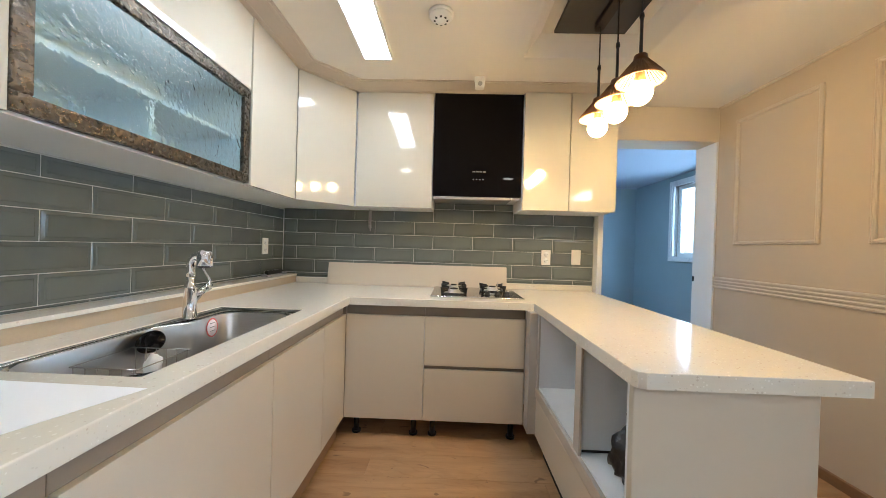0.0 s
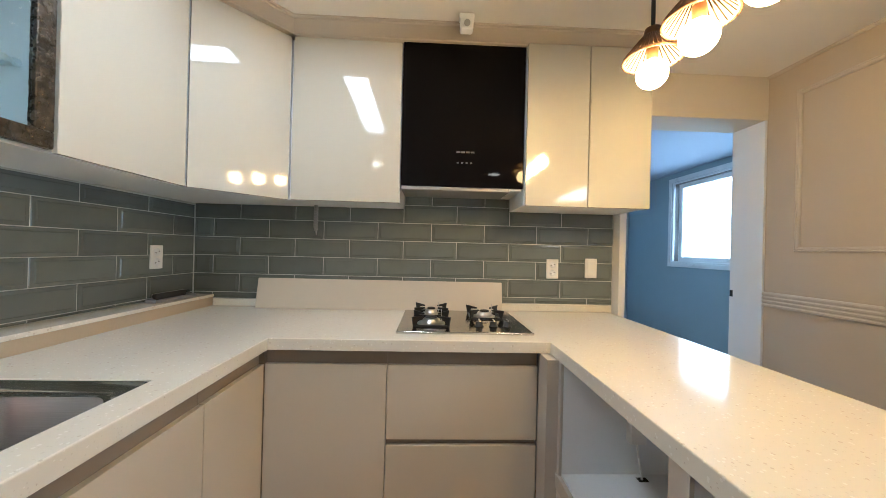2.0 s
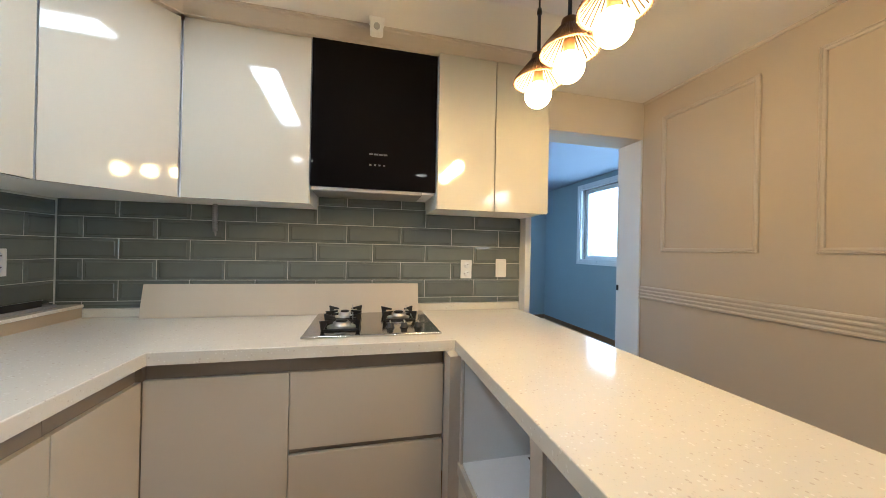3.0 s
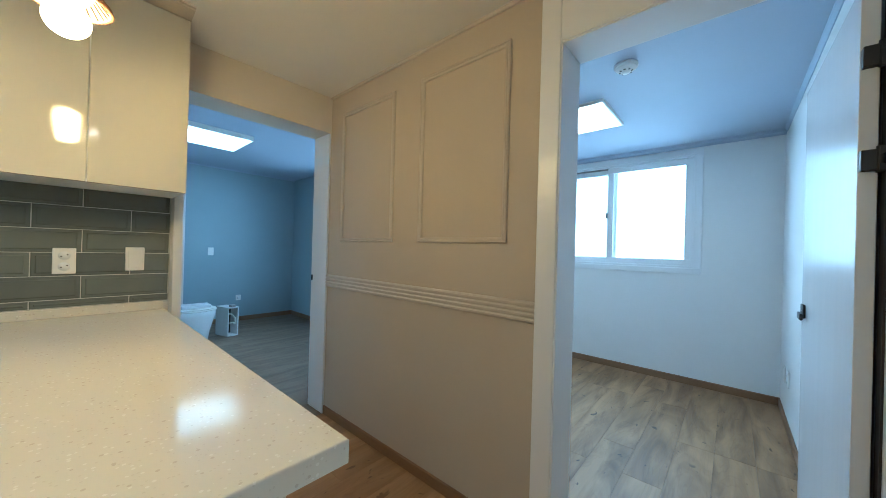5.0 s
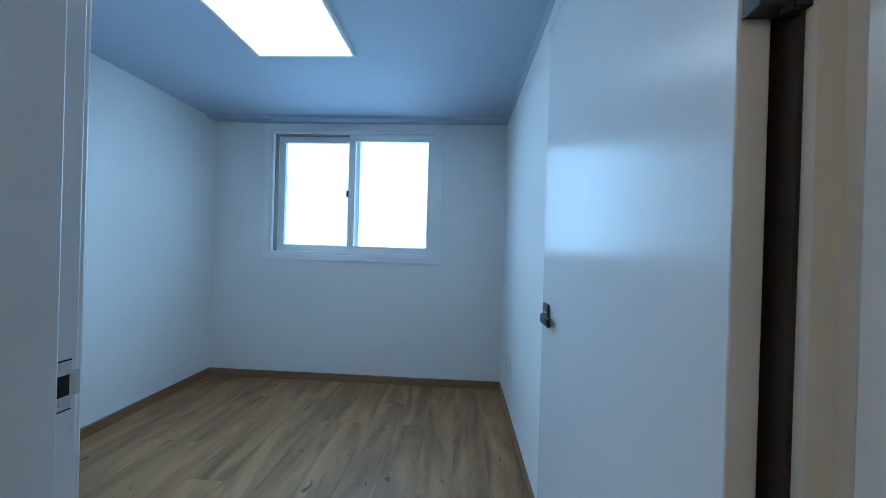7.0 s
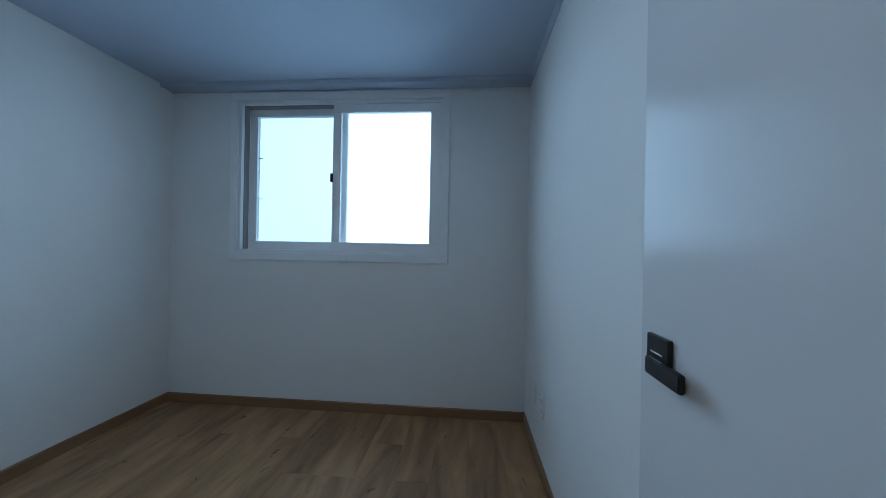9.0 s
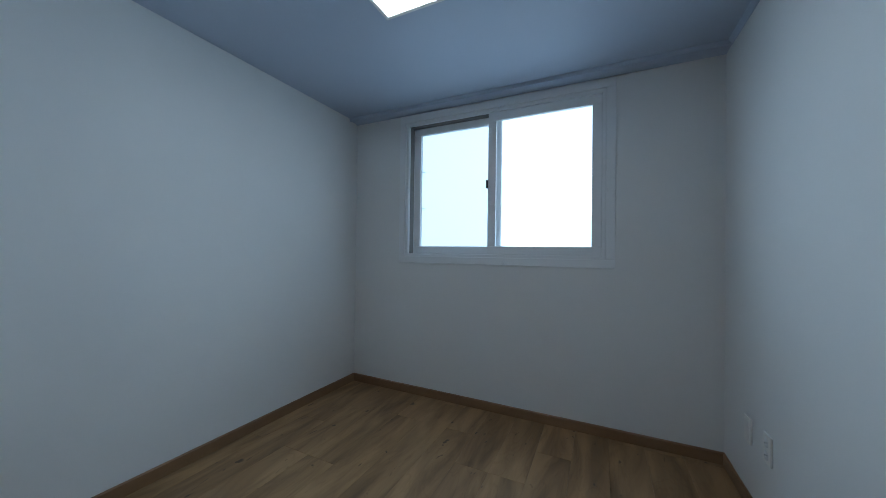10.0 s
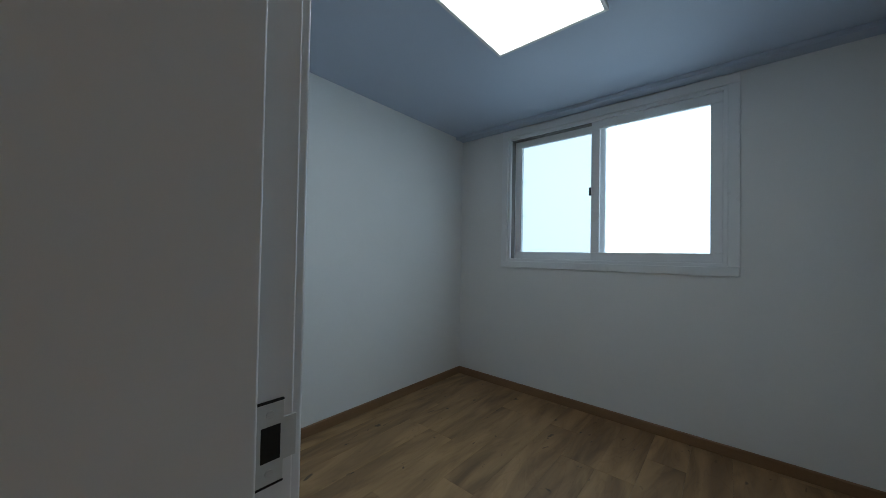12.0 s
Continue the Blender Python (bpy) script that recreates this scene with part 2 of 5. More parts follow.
M_RISER = mat("tan_laminate_riser", (0.47, 0.37, 0.25), 0.35, var=0.04, relief=0.03)
M_CHANNEL = mat("tan_grip_channel", (0.25, 0.20, 0.15), 0.4, var=0.03, relief=0.03)
M_BATH = mat("pale_bath_tile", (0.70, 0.70, 0.66), 0.2, var=0.04)
M_GLASSCAB = rippled_glass("rippled_glass", (0.70, 0.87, 0.93), 0.06, 44.0, 0.85, 1.35)
M_FROST = rippled_glass("frosted_glass", (0.93, 0.97, 1.0), 0.45, 60.0, 0.1, 1.1)
M_FROST_DEEP = rippled_glass("frosted_glass_tinted", (0.38, 0.415, 0.43), 0.45, 60.0, 0.1, 1.1)
M_BULB = glow("warm_bulb_glass", (1.0, 0.62, 0.24), E_BULB)
M_LED_K = glow("led_diffuser_neutral", (0.93, 0.97, 1.0), E_STRIP)
M_LED_B = glow("led_diffuser_cool", (0.90, 0.95, 0.99), E_BED)
M_LED_BL = glow("led_diffuser_cool_far", (0.62, 0.84, 1.0), E_BLUE)
M_LED_L = glow("led_diffuser_living", (1.0, 0.95, 0.88), E_LIV)
M_DOWN = glow("downlight_diffuser", (1.0, 0.90, 0.75), E_DOWN)


# ---- mesh helpers ----
def bx(bm, lo, hi, bev=0.0, seg=2, mi=0, only=None):
    """A box from corner to corner, its edges rounded by bev."""
    lo, hi = [min(a, b) for a, b in zip(lo, hi)], [max(a, b) for a, b in zip(lo, hi)]
    g = bmesh.ops.create_cube(bm, size=1.0)
    vs = g["verts"]
    for v in vs:
        v.co = Vector([lo[i] if v.co[i] < 0 else hi[i] for i in range(3)])
    fs = list({f for v in vs for f in v.link_faces})
    for f in fs:
        f.material_index = mi
        if only:
            n = f.normal if f.normal.length > 0.5 else None
            f.normal_update()
            for k, d in (("+x", (1, 0, 0)), ("-x", (-1, 0, 0)), ("+y", (0, 1, 0)), ("-y", (0, -1, 0)), ("+z", (0, 0, 1)), ("-z", (0, 0, -1))):
                if f.normal.dot(Vector(d)) > 0.9 and k in only:
                    f.material_index = only[k]
    if bev:
        es = list({e for v in vs for e in v.link_edges})
        r = bmesh.ops.bevel(bm, geom=es, offset=bev, segments=seg, profile=0.5, affect="EDGES", clamp_overlap=True)
        for f in r["faces"]:
            f.material_index = mi
            f.smooth = True
    return bm


def cyl(bm, a, b, r0, r1=None, n=20, caps=True, smooth=True):
    """A round bar from a to b, of radius r0 at a and r1 at b."""
    a, b = Vector(a), Vector(b)
    d = b - a
    m = Matrix.Translation((a + b) / 2) @ d.to_track_quat("Z", "Y").to_matrix().to_4x4()
    g = bmesh.ops.create_cone(bm, cap_ends=caps, segments=n, radius1=r0, radius2=r0 if r1 is None else r1, depth=d.length, matrix=m)
    for f in {f for v in g["verts"] for f in v.link_faces}:
        f.smooth = smooth and len(f.verts) == 4
    return bm


def ball(bm, c, r, n=20, sz=1.0):
    g = bmesh.ops.create_uvsphere(bm, u_segments=n, v_segments=n // 2, radius=r, matrix=Matrix.Translation(c) @ Matrix.Diagonal((1, 1, sz, 1)))
    for f in {f for v in g["verts"] for f in v.link_faces}:
        f.smooth = True
    return bm


def spin(bm, c, prof, n=32, sx=1.0, sy=1.0):
    """A turned body round the upright through c: prof lists (radius, height)."""
    rings = []
    for r, z in prof:
        rings.append([bm.verts.new((c[0] + sx * r * math.cos(2 * math.pi * k / n), c[1] + sy * r * math.sin(2 * math.pi * k / n), c[2] + z)) for k in range(n)])
    for p, q in zip(rings, rings[1:]):
        for k in range(n):
            f = bm.faces.new((p[k], p[(k + 1) % n], q[(k + 1) % n], q[k]))
            f.smooth = True
    if prof[0][0] > 0.01:      # a hollow body: its profile closes on itself
        p, q = rings[-1], rings[0]
        for k in range(n):
            bm.faces.new((p[k], p[(k + 1) % n], q[(k + 1) % n], q[k])).smooth = True
    else:
        bm.faces.new(rings[0][::-1])
        bm.faces.new(rings[-1])
    return bm


def tube(bm, pts, r, n=10):
    """A bent bar along the points."""
    for a, b in zip(pts, pts[1:]):
        cyl(bm, a, b, r, n=n)
    for q in pts[1:-1]:
        ball(bm, q, r, n=n if n % 2 == 0 else n + 1)
    return bm


def sweep(bm, pts, radii, n=20):
    """A smooth bent pipe through pts with a radius at each."""
    pts = [Vector(p) for p in pts]
    rings = []
    side = None
    for k, p in enumerate(pts):
        d = (pts[min(k + 1, len(pts) - 1)] - pts[max(k - 1, 0)]).normalized()
        if side is None:
            side = d.orthogonal().normalized()
        side = (side - d * side.dot(d)).normalized()
        up = d.cross(side)
        rings.append([bm.verts.new(p + (side * math.cos(2 * math.pi * q / n) + up * math.sin(2 * math.pi * q / n)) * radii[k]) for q in range(n)])
    fs = [bm.faces.new(rings[0][::-1]), bm.faces.new(rings[-1])]
    for a, b in zip(rings, rings[1:]):
        for q in range(n):
            f = bm.faces.new((a[q], a[(q + 1) % n], b[(q + 1) % n], b[q]))
            f.smooth = True
            fs.append(f)
    bmesh.ops.recalc_face_normals(bm, faces=fs)
    return bm


def prism(bm, pts, z0, z1, mi=0):
    """An upright prism over the outline pts."""
    lo = [bm.verts.new((x, y, z0)) for x, y in pts]
    hi = [bm.verts.new((x, y, z1)) for x, y in pts]
    n = len(pts)
    fs = [bm.faces.new(lo[::-1]), bm.faces.new(hi)]
    fs += [bm.faces.new((lo[k], lo[(k + 1) % n], hi[(k + 1) % n], hi[k])) for k in range(n)]
    for f in fs:
        f.material_index = mi
    bmesh.ops.recalc_face_normals(bm, faces=fs)
    return bm


def run(bm, prof, a, b, up=(0, 0, 1), side=(1, 0, 0)):
    """A moulding: the outline prof of (out, up) carried from a to b."""
    a, b, up, side = Vector(a), Vector(b), Vector(up), Vector(side)
    ends = [[bm.verts.new(p + side * o + up * u) for o, u in prof] for p in (a, b)]
    n = len(prof)
    fs = [bm.faces.new(ends[0]), bm.faces.new(ends[1][::-1])]
    fs += [bm.faces.new((ends[0][k], ends[1][k], ends[1][(k + 1) % n], ends[0][(k + 1) % n])) for k in range(n)]
    bmesh.ops.recalc_face_normals(bm, faces=fs)
    return bm


def mesh_of(name, bm, mats):
    me = bpy.data.meshes.new(name)
    bm.normal_update()
    bm.to_mesh(me)
    bm.free()
    for m in (mats if isinstance(mats, (list, tuple)) else [mats]):
        me.materials.append(m)
    return me


def part(name, bm, material, parent, label=""):
    """Links a bmesh as one mesh object under a thing or a part."""
    ob = new(name, mesh_of(name, bm, material))
    ob.parent = parent
    if parent is not None:
        ob.matrix_parent_inverse = parent.matrix_world.inverted() if parent.parent is None else Matrix()
    return tagged(ob, label) if label else ob


def thing(name, at, label, category, group="", kind="", turn=0.0):
    """An Empty at the thing's base; its parts are built in its own space."""
    ob = new(name)
    ob.empty_display_size = 0.05
    ob.matrix_basis = pose(*at, 0, 0, turn)
    return tagged(ob, label, category, group, kind)


def sub(name, bm, material, parent, label=""):
    """A part in its parent's own space."""
    ob = new(name, mesh_of(name, bm, material))
    ob.parent = parent
    return tagged(ob, label) if label else ob


def one(name, bm, material, label, category, group="", kind=""):
    """A thing that is one mesh, built in the world's space."""
    return tagged(new(name, mesh_of(name, bm, material)), label, category, group, kind)


def B(*boxes, bev=0.0, seg=2):
    bm = bmesh.new()
    for lo, hi in boxes:
        bx(bm, lo, hi, bev, seg)
    return bm


# ---- large structure ----
CEIL, CEIL_B, CEIL_BL = 2.31, 2.29, 2.38
Z0 = -0.06


def structure(name, bm, mats, label, category):
    return one(name, bm, mats, label, category, kind="structure")


def holed(x0, x1, ys, zs):
    """A wall between x0 and x1 with one opening: the middle cell of the 3 by 3 grid ys, zs."""
    bm = bmesh.new()
    v = {(i, j, k): bm.verts.new(((x0, x1)[i], ys[j], zs[k])) for i in range(2) for j in range(4) for k in range(4)}
    for j in range(3):
        for k in range(3):
            if (j, k) != (1, 1):
                for i in range(2):
                    bm.faces.new((v[i, j, k], v[i, j + 1, k], v[i, j + 1, k + 1], v[i, j, k + 1]))
    for a, b in ((0, 3), (1, 2)):
        for k in range(a, b):
            for j in (a, b):
                bm.faces.new((v[0, j, k], v[1, j, k], v[1, j, k + 1], v[0, j, k + 1]))
                bm.faces.new((v[0, k, j], v[1, k, j], v[1, k + 1, j], v[0, k + 1, j]))
    bmesh.ops.recalc_face_normals(bm, faces=list(bm.faces))
    return bm


wall_west = structure("wall_west", B(((-0.2, -7.2, Z0), (0, 0.9, 2.45))), M_WALL_PALE, "kitchen wall behind grey-green tiles and sink", "wall")
wall_north = structure("wall_north", B(((0, 0.69, Z0), (2.503, 0.84, 2.45))), M_WALL_PALE, "kitchen wall behind grey-green tiles and hob", "wall")
bm = bmesh.new()
bx(bm, (2.503, 0.62, 2.05), (3.40, 0.84, 2.45))
structure("wall_header", bm, M_CREAMPAPER, "cream lintel above the opening to the blue room", "wall")
bm = bmesh.new()
K = {"-x": 1, "+x": 2}
for lo, hi in (((3.40, -1.06, Z0), (3.61, 0.84, 2.45)), ((3.40, -1.985, 2.085), (3.61, -1.06, 2.45)), ((3.40, -2.176, Z0), (3.61, -1.985, 2.45))):
    bx(bm, lo, hi, mi=0, only=K)
wall_east = structure("wall_east", bm, [M_WALL_PALE, M_PAPER_BEIGE, M_WALL_WHITE], "beige papered wall with panel mouldings and chair rail", "wall")
WY0, WY1, WZ0, WZ1 = -1.335, 0.145, 1.11, 2.20
structure("wall_bedroom_east", holed(6.08, 6.28, (-2.19, WY0, WY1, 0.90), (Z0, WZ0, WZ1, 2.45)), M_WALL_WHITE, "white papered bedroom wall with the window", "wall")
structure("wall_bedroom_north", B(((3.60, 0.66, Z0), (6.08, 0.84, 2.45))), M_WALL_WHITE, "white papered bedroom side wall", "wall")
structure("wall_bedroom_south", B(((3.60, -2.19, Z0), (6.08, -1.93, 2.45))), M_WALL_WHITE, "white papered bedroom wall beside the open door", "wall")
BX0, BX1, BY1 = 1.7, 4.80, 4.30
structure("wall_blue_east", holed(BX1, BX1 + 0.2, (0.84, 0.98, 3.28, BY1 + 0.2), (Z0, 1.12, 2.25, 2.5)), M_WALL_BLUE, "blue papered wall with a white window", "wall")
bm = bmesh.new()
for lo, hi in (((3.20, BY1, Z0), (BX1, BY1 + 0.15, 2.5)), ((BX0, BY1, Z0), (2.45, BY1 + 0.15, 2.5)), ((2.45, BY1, 2.06), (3.20, BY1 + 0.15, 2.5))):
    bx(bm, lo, hi)
structure("wall_blue_north", bm, M_WALL_BLUE, "blue papered back wall with a bathroom doorway", "wall")
structure("wall_blue_west", B(((BX0 - 0.2, 0.84, Z0), (BX0, BY1 + 0.15, 2.5))), M_WALL_BLUE, "blue papered side wall", "wall")
wall_bath = structure("wall_bathroom", B(((2.0, 5.3, Z0), (3.9, 5.4, 2.5)), ((2.0, BY1 + 0.15, Z0), (2.1, 5.3, 2.5)), ((3.8, BY1 + 0.15, Z0), (3.9, 5.3, 2.5))), M_GROUT, "pale tiled bathroom walls", "wall")
structure("wall_living_south", B(((0, -7.2, Z0), (7.2, -7.0, 2.45))), M_WALL_PALE, "plain pale living room wall", "wall")
structure("wall_living_east", holed(7.0, 7.2, (-7.0, -6.4, -4.8, -2.19), (Z0, 0.30, 1.92, 2.45)), M_WALL_PALE, "pale living room wall with a large window", "wall")
structure("wall_living_north", B(((6.08, -2.19, Z0), (7.0, -2.0, 2.45))), M_WALL_PALE, "plain pale living room wall", "wall")
# the kitchen ceiling has a shallow raised tray over the peninsula, where the pendants hang
TX0, TX1, TY0, TY1, TRAY = 1.76, 2.46, -1.02, -0.005, 0.095
structure("ceiling", B(((0, -7.0, CEIL), (TX0, 0.69, CEIL + TRAY)), ((TX1, -7.0, CEIL), (3.40, 0.69, CEIL + TRAY)), ((TX0, -7.0, CEIL), (TX1, TY0, CEIL + TRAY)), ((TX0, TY1, CEIL), (TX1, 0.69, CEIL + TRAY)),
                       ((TX0 - 0.03, TY0 - 0.03, CEIL + TRAY), (TX1 + 0.03, TY1 + 0.03, CEIL + TRAY + 0.03)), ((3.40, -7.0, CEIL), (7.0, -2.19, CEIL + 0.1))), M_CEIL, "cream papered kitchen ceiling with a shallow raised tray", "ceiling")
TRAY_SLOPE = [(0, 0.0), (0.006, 0.003), (0.080, 0.092), (0.082, TRAY), (0, TRAY)]
for a, b, sd in (((TX0, TY1), (TX1, TY1), (0, -1)), ((TX0, TY0), (TX0, TY1), (1, 0)), ((TX1, TY0), (TX1, TY1), (-1, 0)), ((TX0, TY0), (TX1, TY0), (0, 1))):
    structure("ceiling_tray_slope", run(bmesh.new(), TRAY_SLOPE, (*a, CEIL), (*b, CEIL), (0, 0, 1), (*sd, 0)), M_CEIL, "sloping papered side of the ceiling tray", "ceiling trim")
structure("ceiling_bedroom", B(((3.60, -1.93, CEIL_B), (6.08, 0.66, CEIL_B + 0.1))), M_CEIL_BED, "blue-grey bedroom ceiling", "ceiling")
structure("ceiling_blue_room", B(((BX0, 0.84, CEIL_BL), (BX1, BY1, CEIL_BL + 0.1)), ((2.0, BY1 + 0.15, CEIL_BL), (3.9, 5.4, CEIL_BL + 0.1))), M_CEIL_BED, "blue-grey ceiling of the blue room", "ceiling")
floor_k = structure("floor", B(((0, -7.0, -0.1), (2.503, 0.69, -0.008)), ((2.503, -7.0, -0.1), (3.40, 0.62, -0.008)), ((3.40, -7.0, -0.1), (7.0, -2.19, -0.008))), M_SUB, "warm oak plank kitchen floor", "floor")
floor_b = structure("floor_bedroom", B(((3.40, -1.985, -0.1), (3.60, -1.06, -0.008)), ((3.60, -1.93, -0.1), (6.08, 0.66, -0.008))), M_SUB, "light oak plank bedroom floor", "floor")
floor_bl = structure("floor_blue_room", B(((2.503, 0.62, -0.1), (3.40, 0.84, -0.008)), ((BX0, 0.84, -0.1), (BX1, 5.4, -0.008))), M_SUB, "grey oak plank floor of the blue room", "floor")

# opening to the blue room: lined jambs
bm = bmesh.new()
bx(bm, (2.504, 0.622, 0), (2.545, 0.838, 2.05), 0.003)
structure("opening_jamb", bm, M_TRIM, "white jamb of the opening beside the tiles", "jamb")
op = thing("opening_jamb_strike_side", (3.385, 0.62, 0), "white jamb with a small black strike plate", "jamb", kind="structure")
sub("jamb", B(((0, 0.002, 0), (0.0145, 0.218, 2.05)), bev=0.002), M_TRIM, op)
sub("strike_plate", B(((-0.002, 0.193, 0.960), (0.002, 0.214, 1.002)), bev=0.0005), M_BLACK, op, "black strike plate")

# east wall: picture-frame mouldings, chair rail, skirting
PROF = [(0, 0), (0.010, 0.001), (0.014, 0.006), (0.010, 0.010), (0.013, 0.016), (0.009, 0.024), (0, 0.026)]


def panel_frame(y0, y1, z0, z1, label):
    t = thing("wall_panel_moulding", (3.40, (y0 + y1) / 2, z0), label, "moulding", "panel mouldings on the beige wall", "structure")
    h, w = z1 - z0, abs(y1 - y0) / 2
    for a, b, up in (((0, -w, 0), (0, w, 0), (0, 0, 1)), ((0, w, h), (0, -w, h), (0, 0, -1)), ((0, -w, h), (0, -w, 0), (0, 1, 0)), ((0, w, 0), (0, w, h), (0, -1, 0))):
        sub("moulding_strip", run(bmesh.new(), PROF, a, b, up, (-1, 0, 0)), M_MOULD, t)
    return t


panel_frame(-0.10, 0.457, 1.258, 2.15, "beige rectangular panel moulding above chair rail")
panel_frame(-0.869, -0.318, 1.258, 2.15, "beige rectangular panel moulding beside the doorway")
RAIL = [(0, 0)]
for k in range(4):
    z = 0.930 + k * 0.022
    RAIL += [(0.010, z - 0.930 + 0.001), (0.017, z - 0.930 + 0.006), (0.017, z - 0.930 + 0.013), (0.010, z - 0.930 + 0.020)]
RAIL += [(0, 0.088)]
structure("chair_rail", run(bmesh.new(), RAIL, (3.40, -1.012, 0.930), (3.40, 0.62, 0.930), (0, 0, 1), (-1, 0, 0)), M_MOULD, "beige ribbed chair rail on the beige wall", "moulding")
structure("chair_rail_short", run(bmesh.new(), RAIL, (3.40, -2.124, 0.930), (3.40, -2.012, 0.930), (0, 0, 1), (-1, 0, 0)), M_MOULD, "short ribbed chair rail between two door casings", "moulding")
structure("panel_strip", run(bmesh.new(), PROF, (3.40, -2.124, 0.0), (3.40, -2.124, 0.93), (0, 1, 0), (-1, 0, 0)), M_MOULD, "upright beige moulding strip below the chair rail", "moulding")
structure("panel_strip_upper", run(bmesh.new(), PROF, (3.40, -2.124, 1.02), (3.40, -2.124, CEIL), (0, 1, 0), (-1, 0, 0)), M_MOULD, "upright beige moulding strip above the chair rail", "moulding")
structure("wall_end_casing", B(((3.384, -2.1795, 0), (3.3998, -2.124, CEIL)), ((3.3998, -2.1795, 0), (3.5995, -2.1762, CEIL)), bev=0.003), M_TRIM, "white casing on the end of the beige wall", "casing")


def skirting(a, b, side, label="brown wood skirting board", h=0.06, d=0.009):
    bm = run(bmesh.new(), [(0, 0), (d, 0), (d, h - 0.006), (d - 0.005, h), (0, h)], (*a, 0), (*b, 0), (0, 0, 1), (*side, 0))
    return structure("baseboard", bm, M_BASE, label, "baseboard")


skirting((3.40, -1.012), (3.40, 0.62), (-1, 0), "brown wood skirting under the beige wall")
skirting((3.40, -2.124), (3.40, -2.012), (-1, 0), "short brown wood skirting between door casings")
skirting((6.08, -1.93), (6.08, 0.66), (-1, 0), "brown wood skirting under the bedroom window", 0.066)
skirting((3.62, 0.66), (6.07, 0.66), (0, -1), "brown wood skirting along the bedroom side wall", 0.066)
skirting((3.62, -1.93), (6.07, -1.93), (0, 1), "brown wood skirting beside the open door", 0.066)
skirting((3.61, -1.00), (3.61, 0.65), (1, 0), "brown wood skirting beside the bedroom doorway", 0.066)
skirting((3.26, BY1), (BX1, BY1), (0, -1), "brown wood skirting along the blue wall", 0.07)
skirting((BX1, 0.84), (BX1, BY1 - 0.01), (-1, 0), "brown wood skirting under the blue room window", 0.07)
skirting((7.0, -7.0), (7.0, -2.19), (-1, 0), "brown wood skirting in the living room", 0.07)
skirting((3.40, 0.85), (BX1, 0.85), (0, 1), "brown wood skirting in the blue room", 0.07)

# bedroom and kitchen cornices
CORN = [(0, 0), (0, -0.026), (0.005, -0.026), (0.008, -0.020), (0.016, -0.009), (0.020, -0.006), (0.020, 0)]
CORN_WIDE = [(0, 0), (0, -0.024), (0.006, -0.026), (0.030, -0.020), (0.088, -0.018), (0.093, -0.025), (0.104, -0.025), (0.108, -0.016), (0.110, 0)]
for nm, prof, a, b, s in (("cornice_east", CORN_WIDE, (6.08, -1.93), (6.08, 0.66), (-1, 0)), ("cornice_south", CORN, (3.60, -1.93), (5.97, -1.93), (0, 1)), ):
    structure(nm, run(bmesh.new(), prof, (*a, CEIL_B), (*b, CEIL_B), (0, 0, 1), (*s, 0)), M_CEIL_BED, "slim blue-grey cornice round the bedroom ceiling", "cornice")
SLIM = [(0, 0), (0, -0.016), (0.008, -0.014), (0.012, 0)]
structure("cornice_kitchen_east", run(bmesh.new(), SLIM, (3.40, -2.19, CEIL), (3.40, 0.62, CEIL), (0, 0, 1), (-1, 0, 0)), M_MOULD, "slim beige ceiling bead", "cornice")
structure("cornice_blue_north", run(bmesh.new(), SLIM, (BX0, BY1, CEIL_BL), (BX1, BY1, CEIL_BL), (0, 0, 1), (0, -1, 0)), M_CEIL_BED, "slim blue-grey ceiling bead", "cornice")
# cornice above the wall cabinets
COVE = [(0, 0), (0, -0.034), (0.030, -0.034), (0.034, -0.030), (0.112, -0.012), (0.116, -0.007), (0.128, -0.006), (0.130, 0)]
bm = bmesh.new()
for a, b, s in (((0.640, 0.398), (2.505, 0.398), (0, -1)), ((0.373, -1.78), (0.373, 0.13), (1, 0))):
    run(bm, COVE, (*a, CEIL), (*b, CEIL), (0, 0, 1), (*s, 0))
run(bm, COVE, (0.363, 0.079, CEIL), (0.678, 0.408, CEIL), (0, 0, 1), (0.722, -0.692, 0))
structure("cabinet_cornice", bm, M_CORNICE, "beige cornice between wall cabinets and ceiling", "cornice")


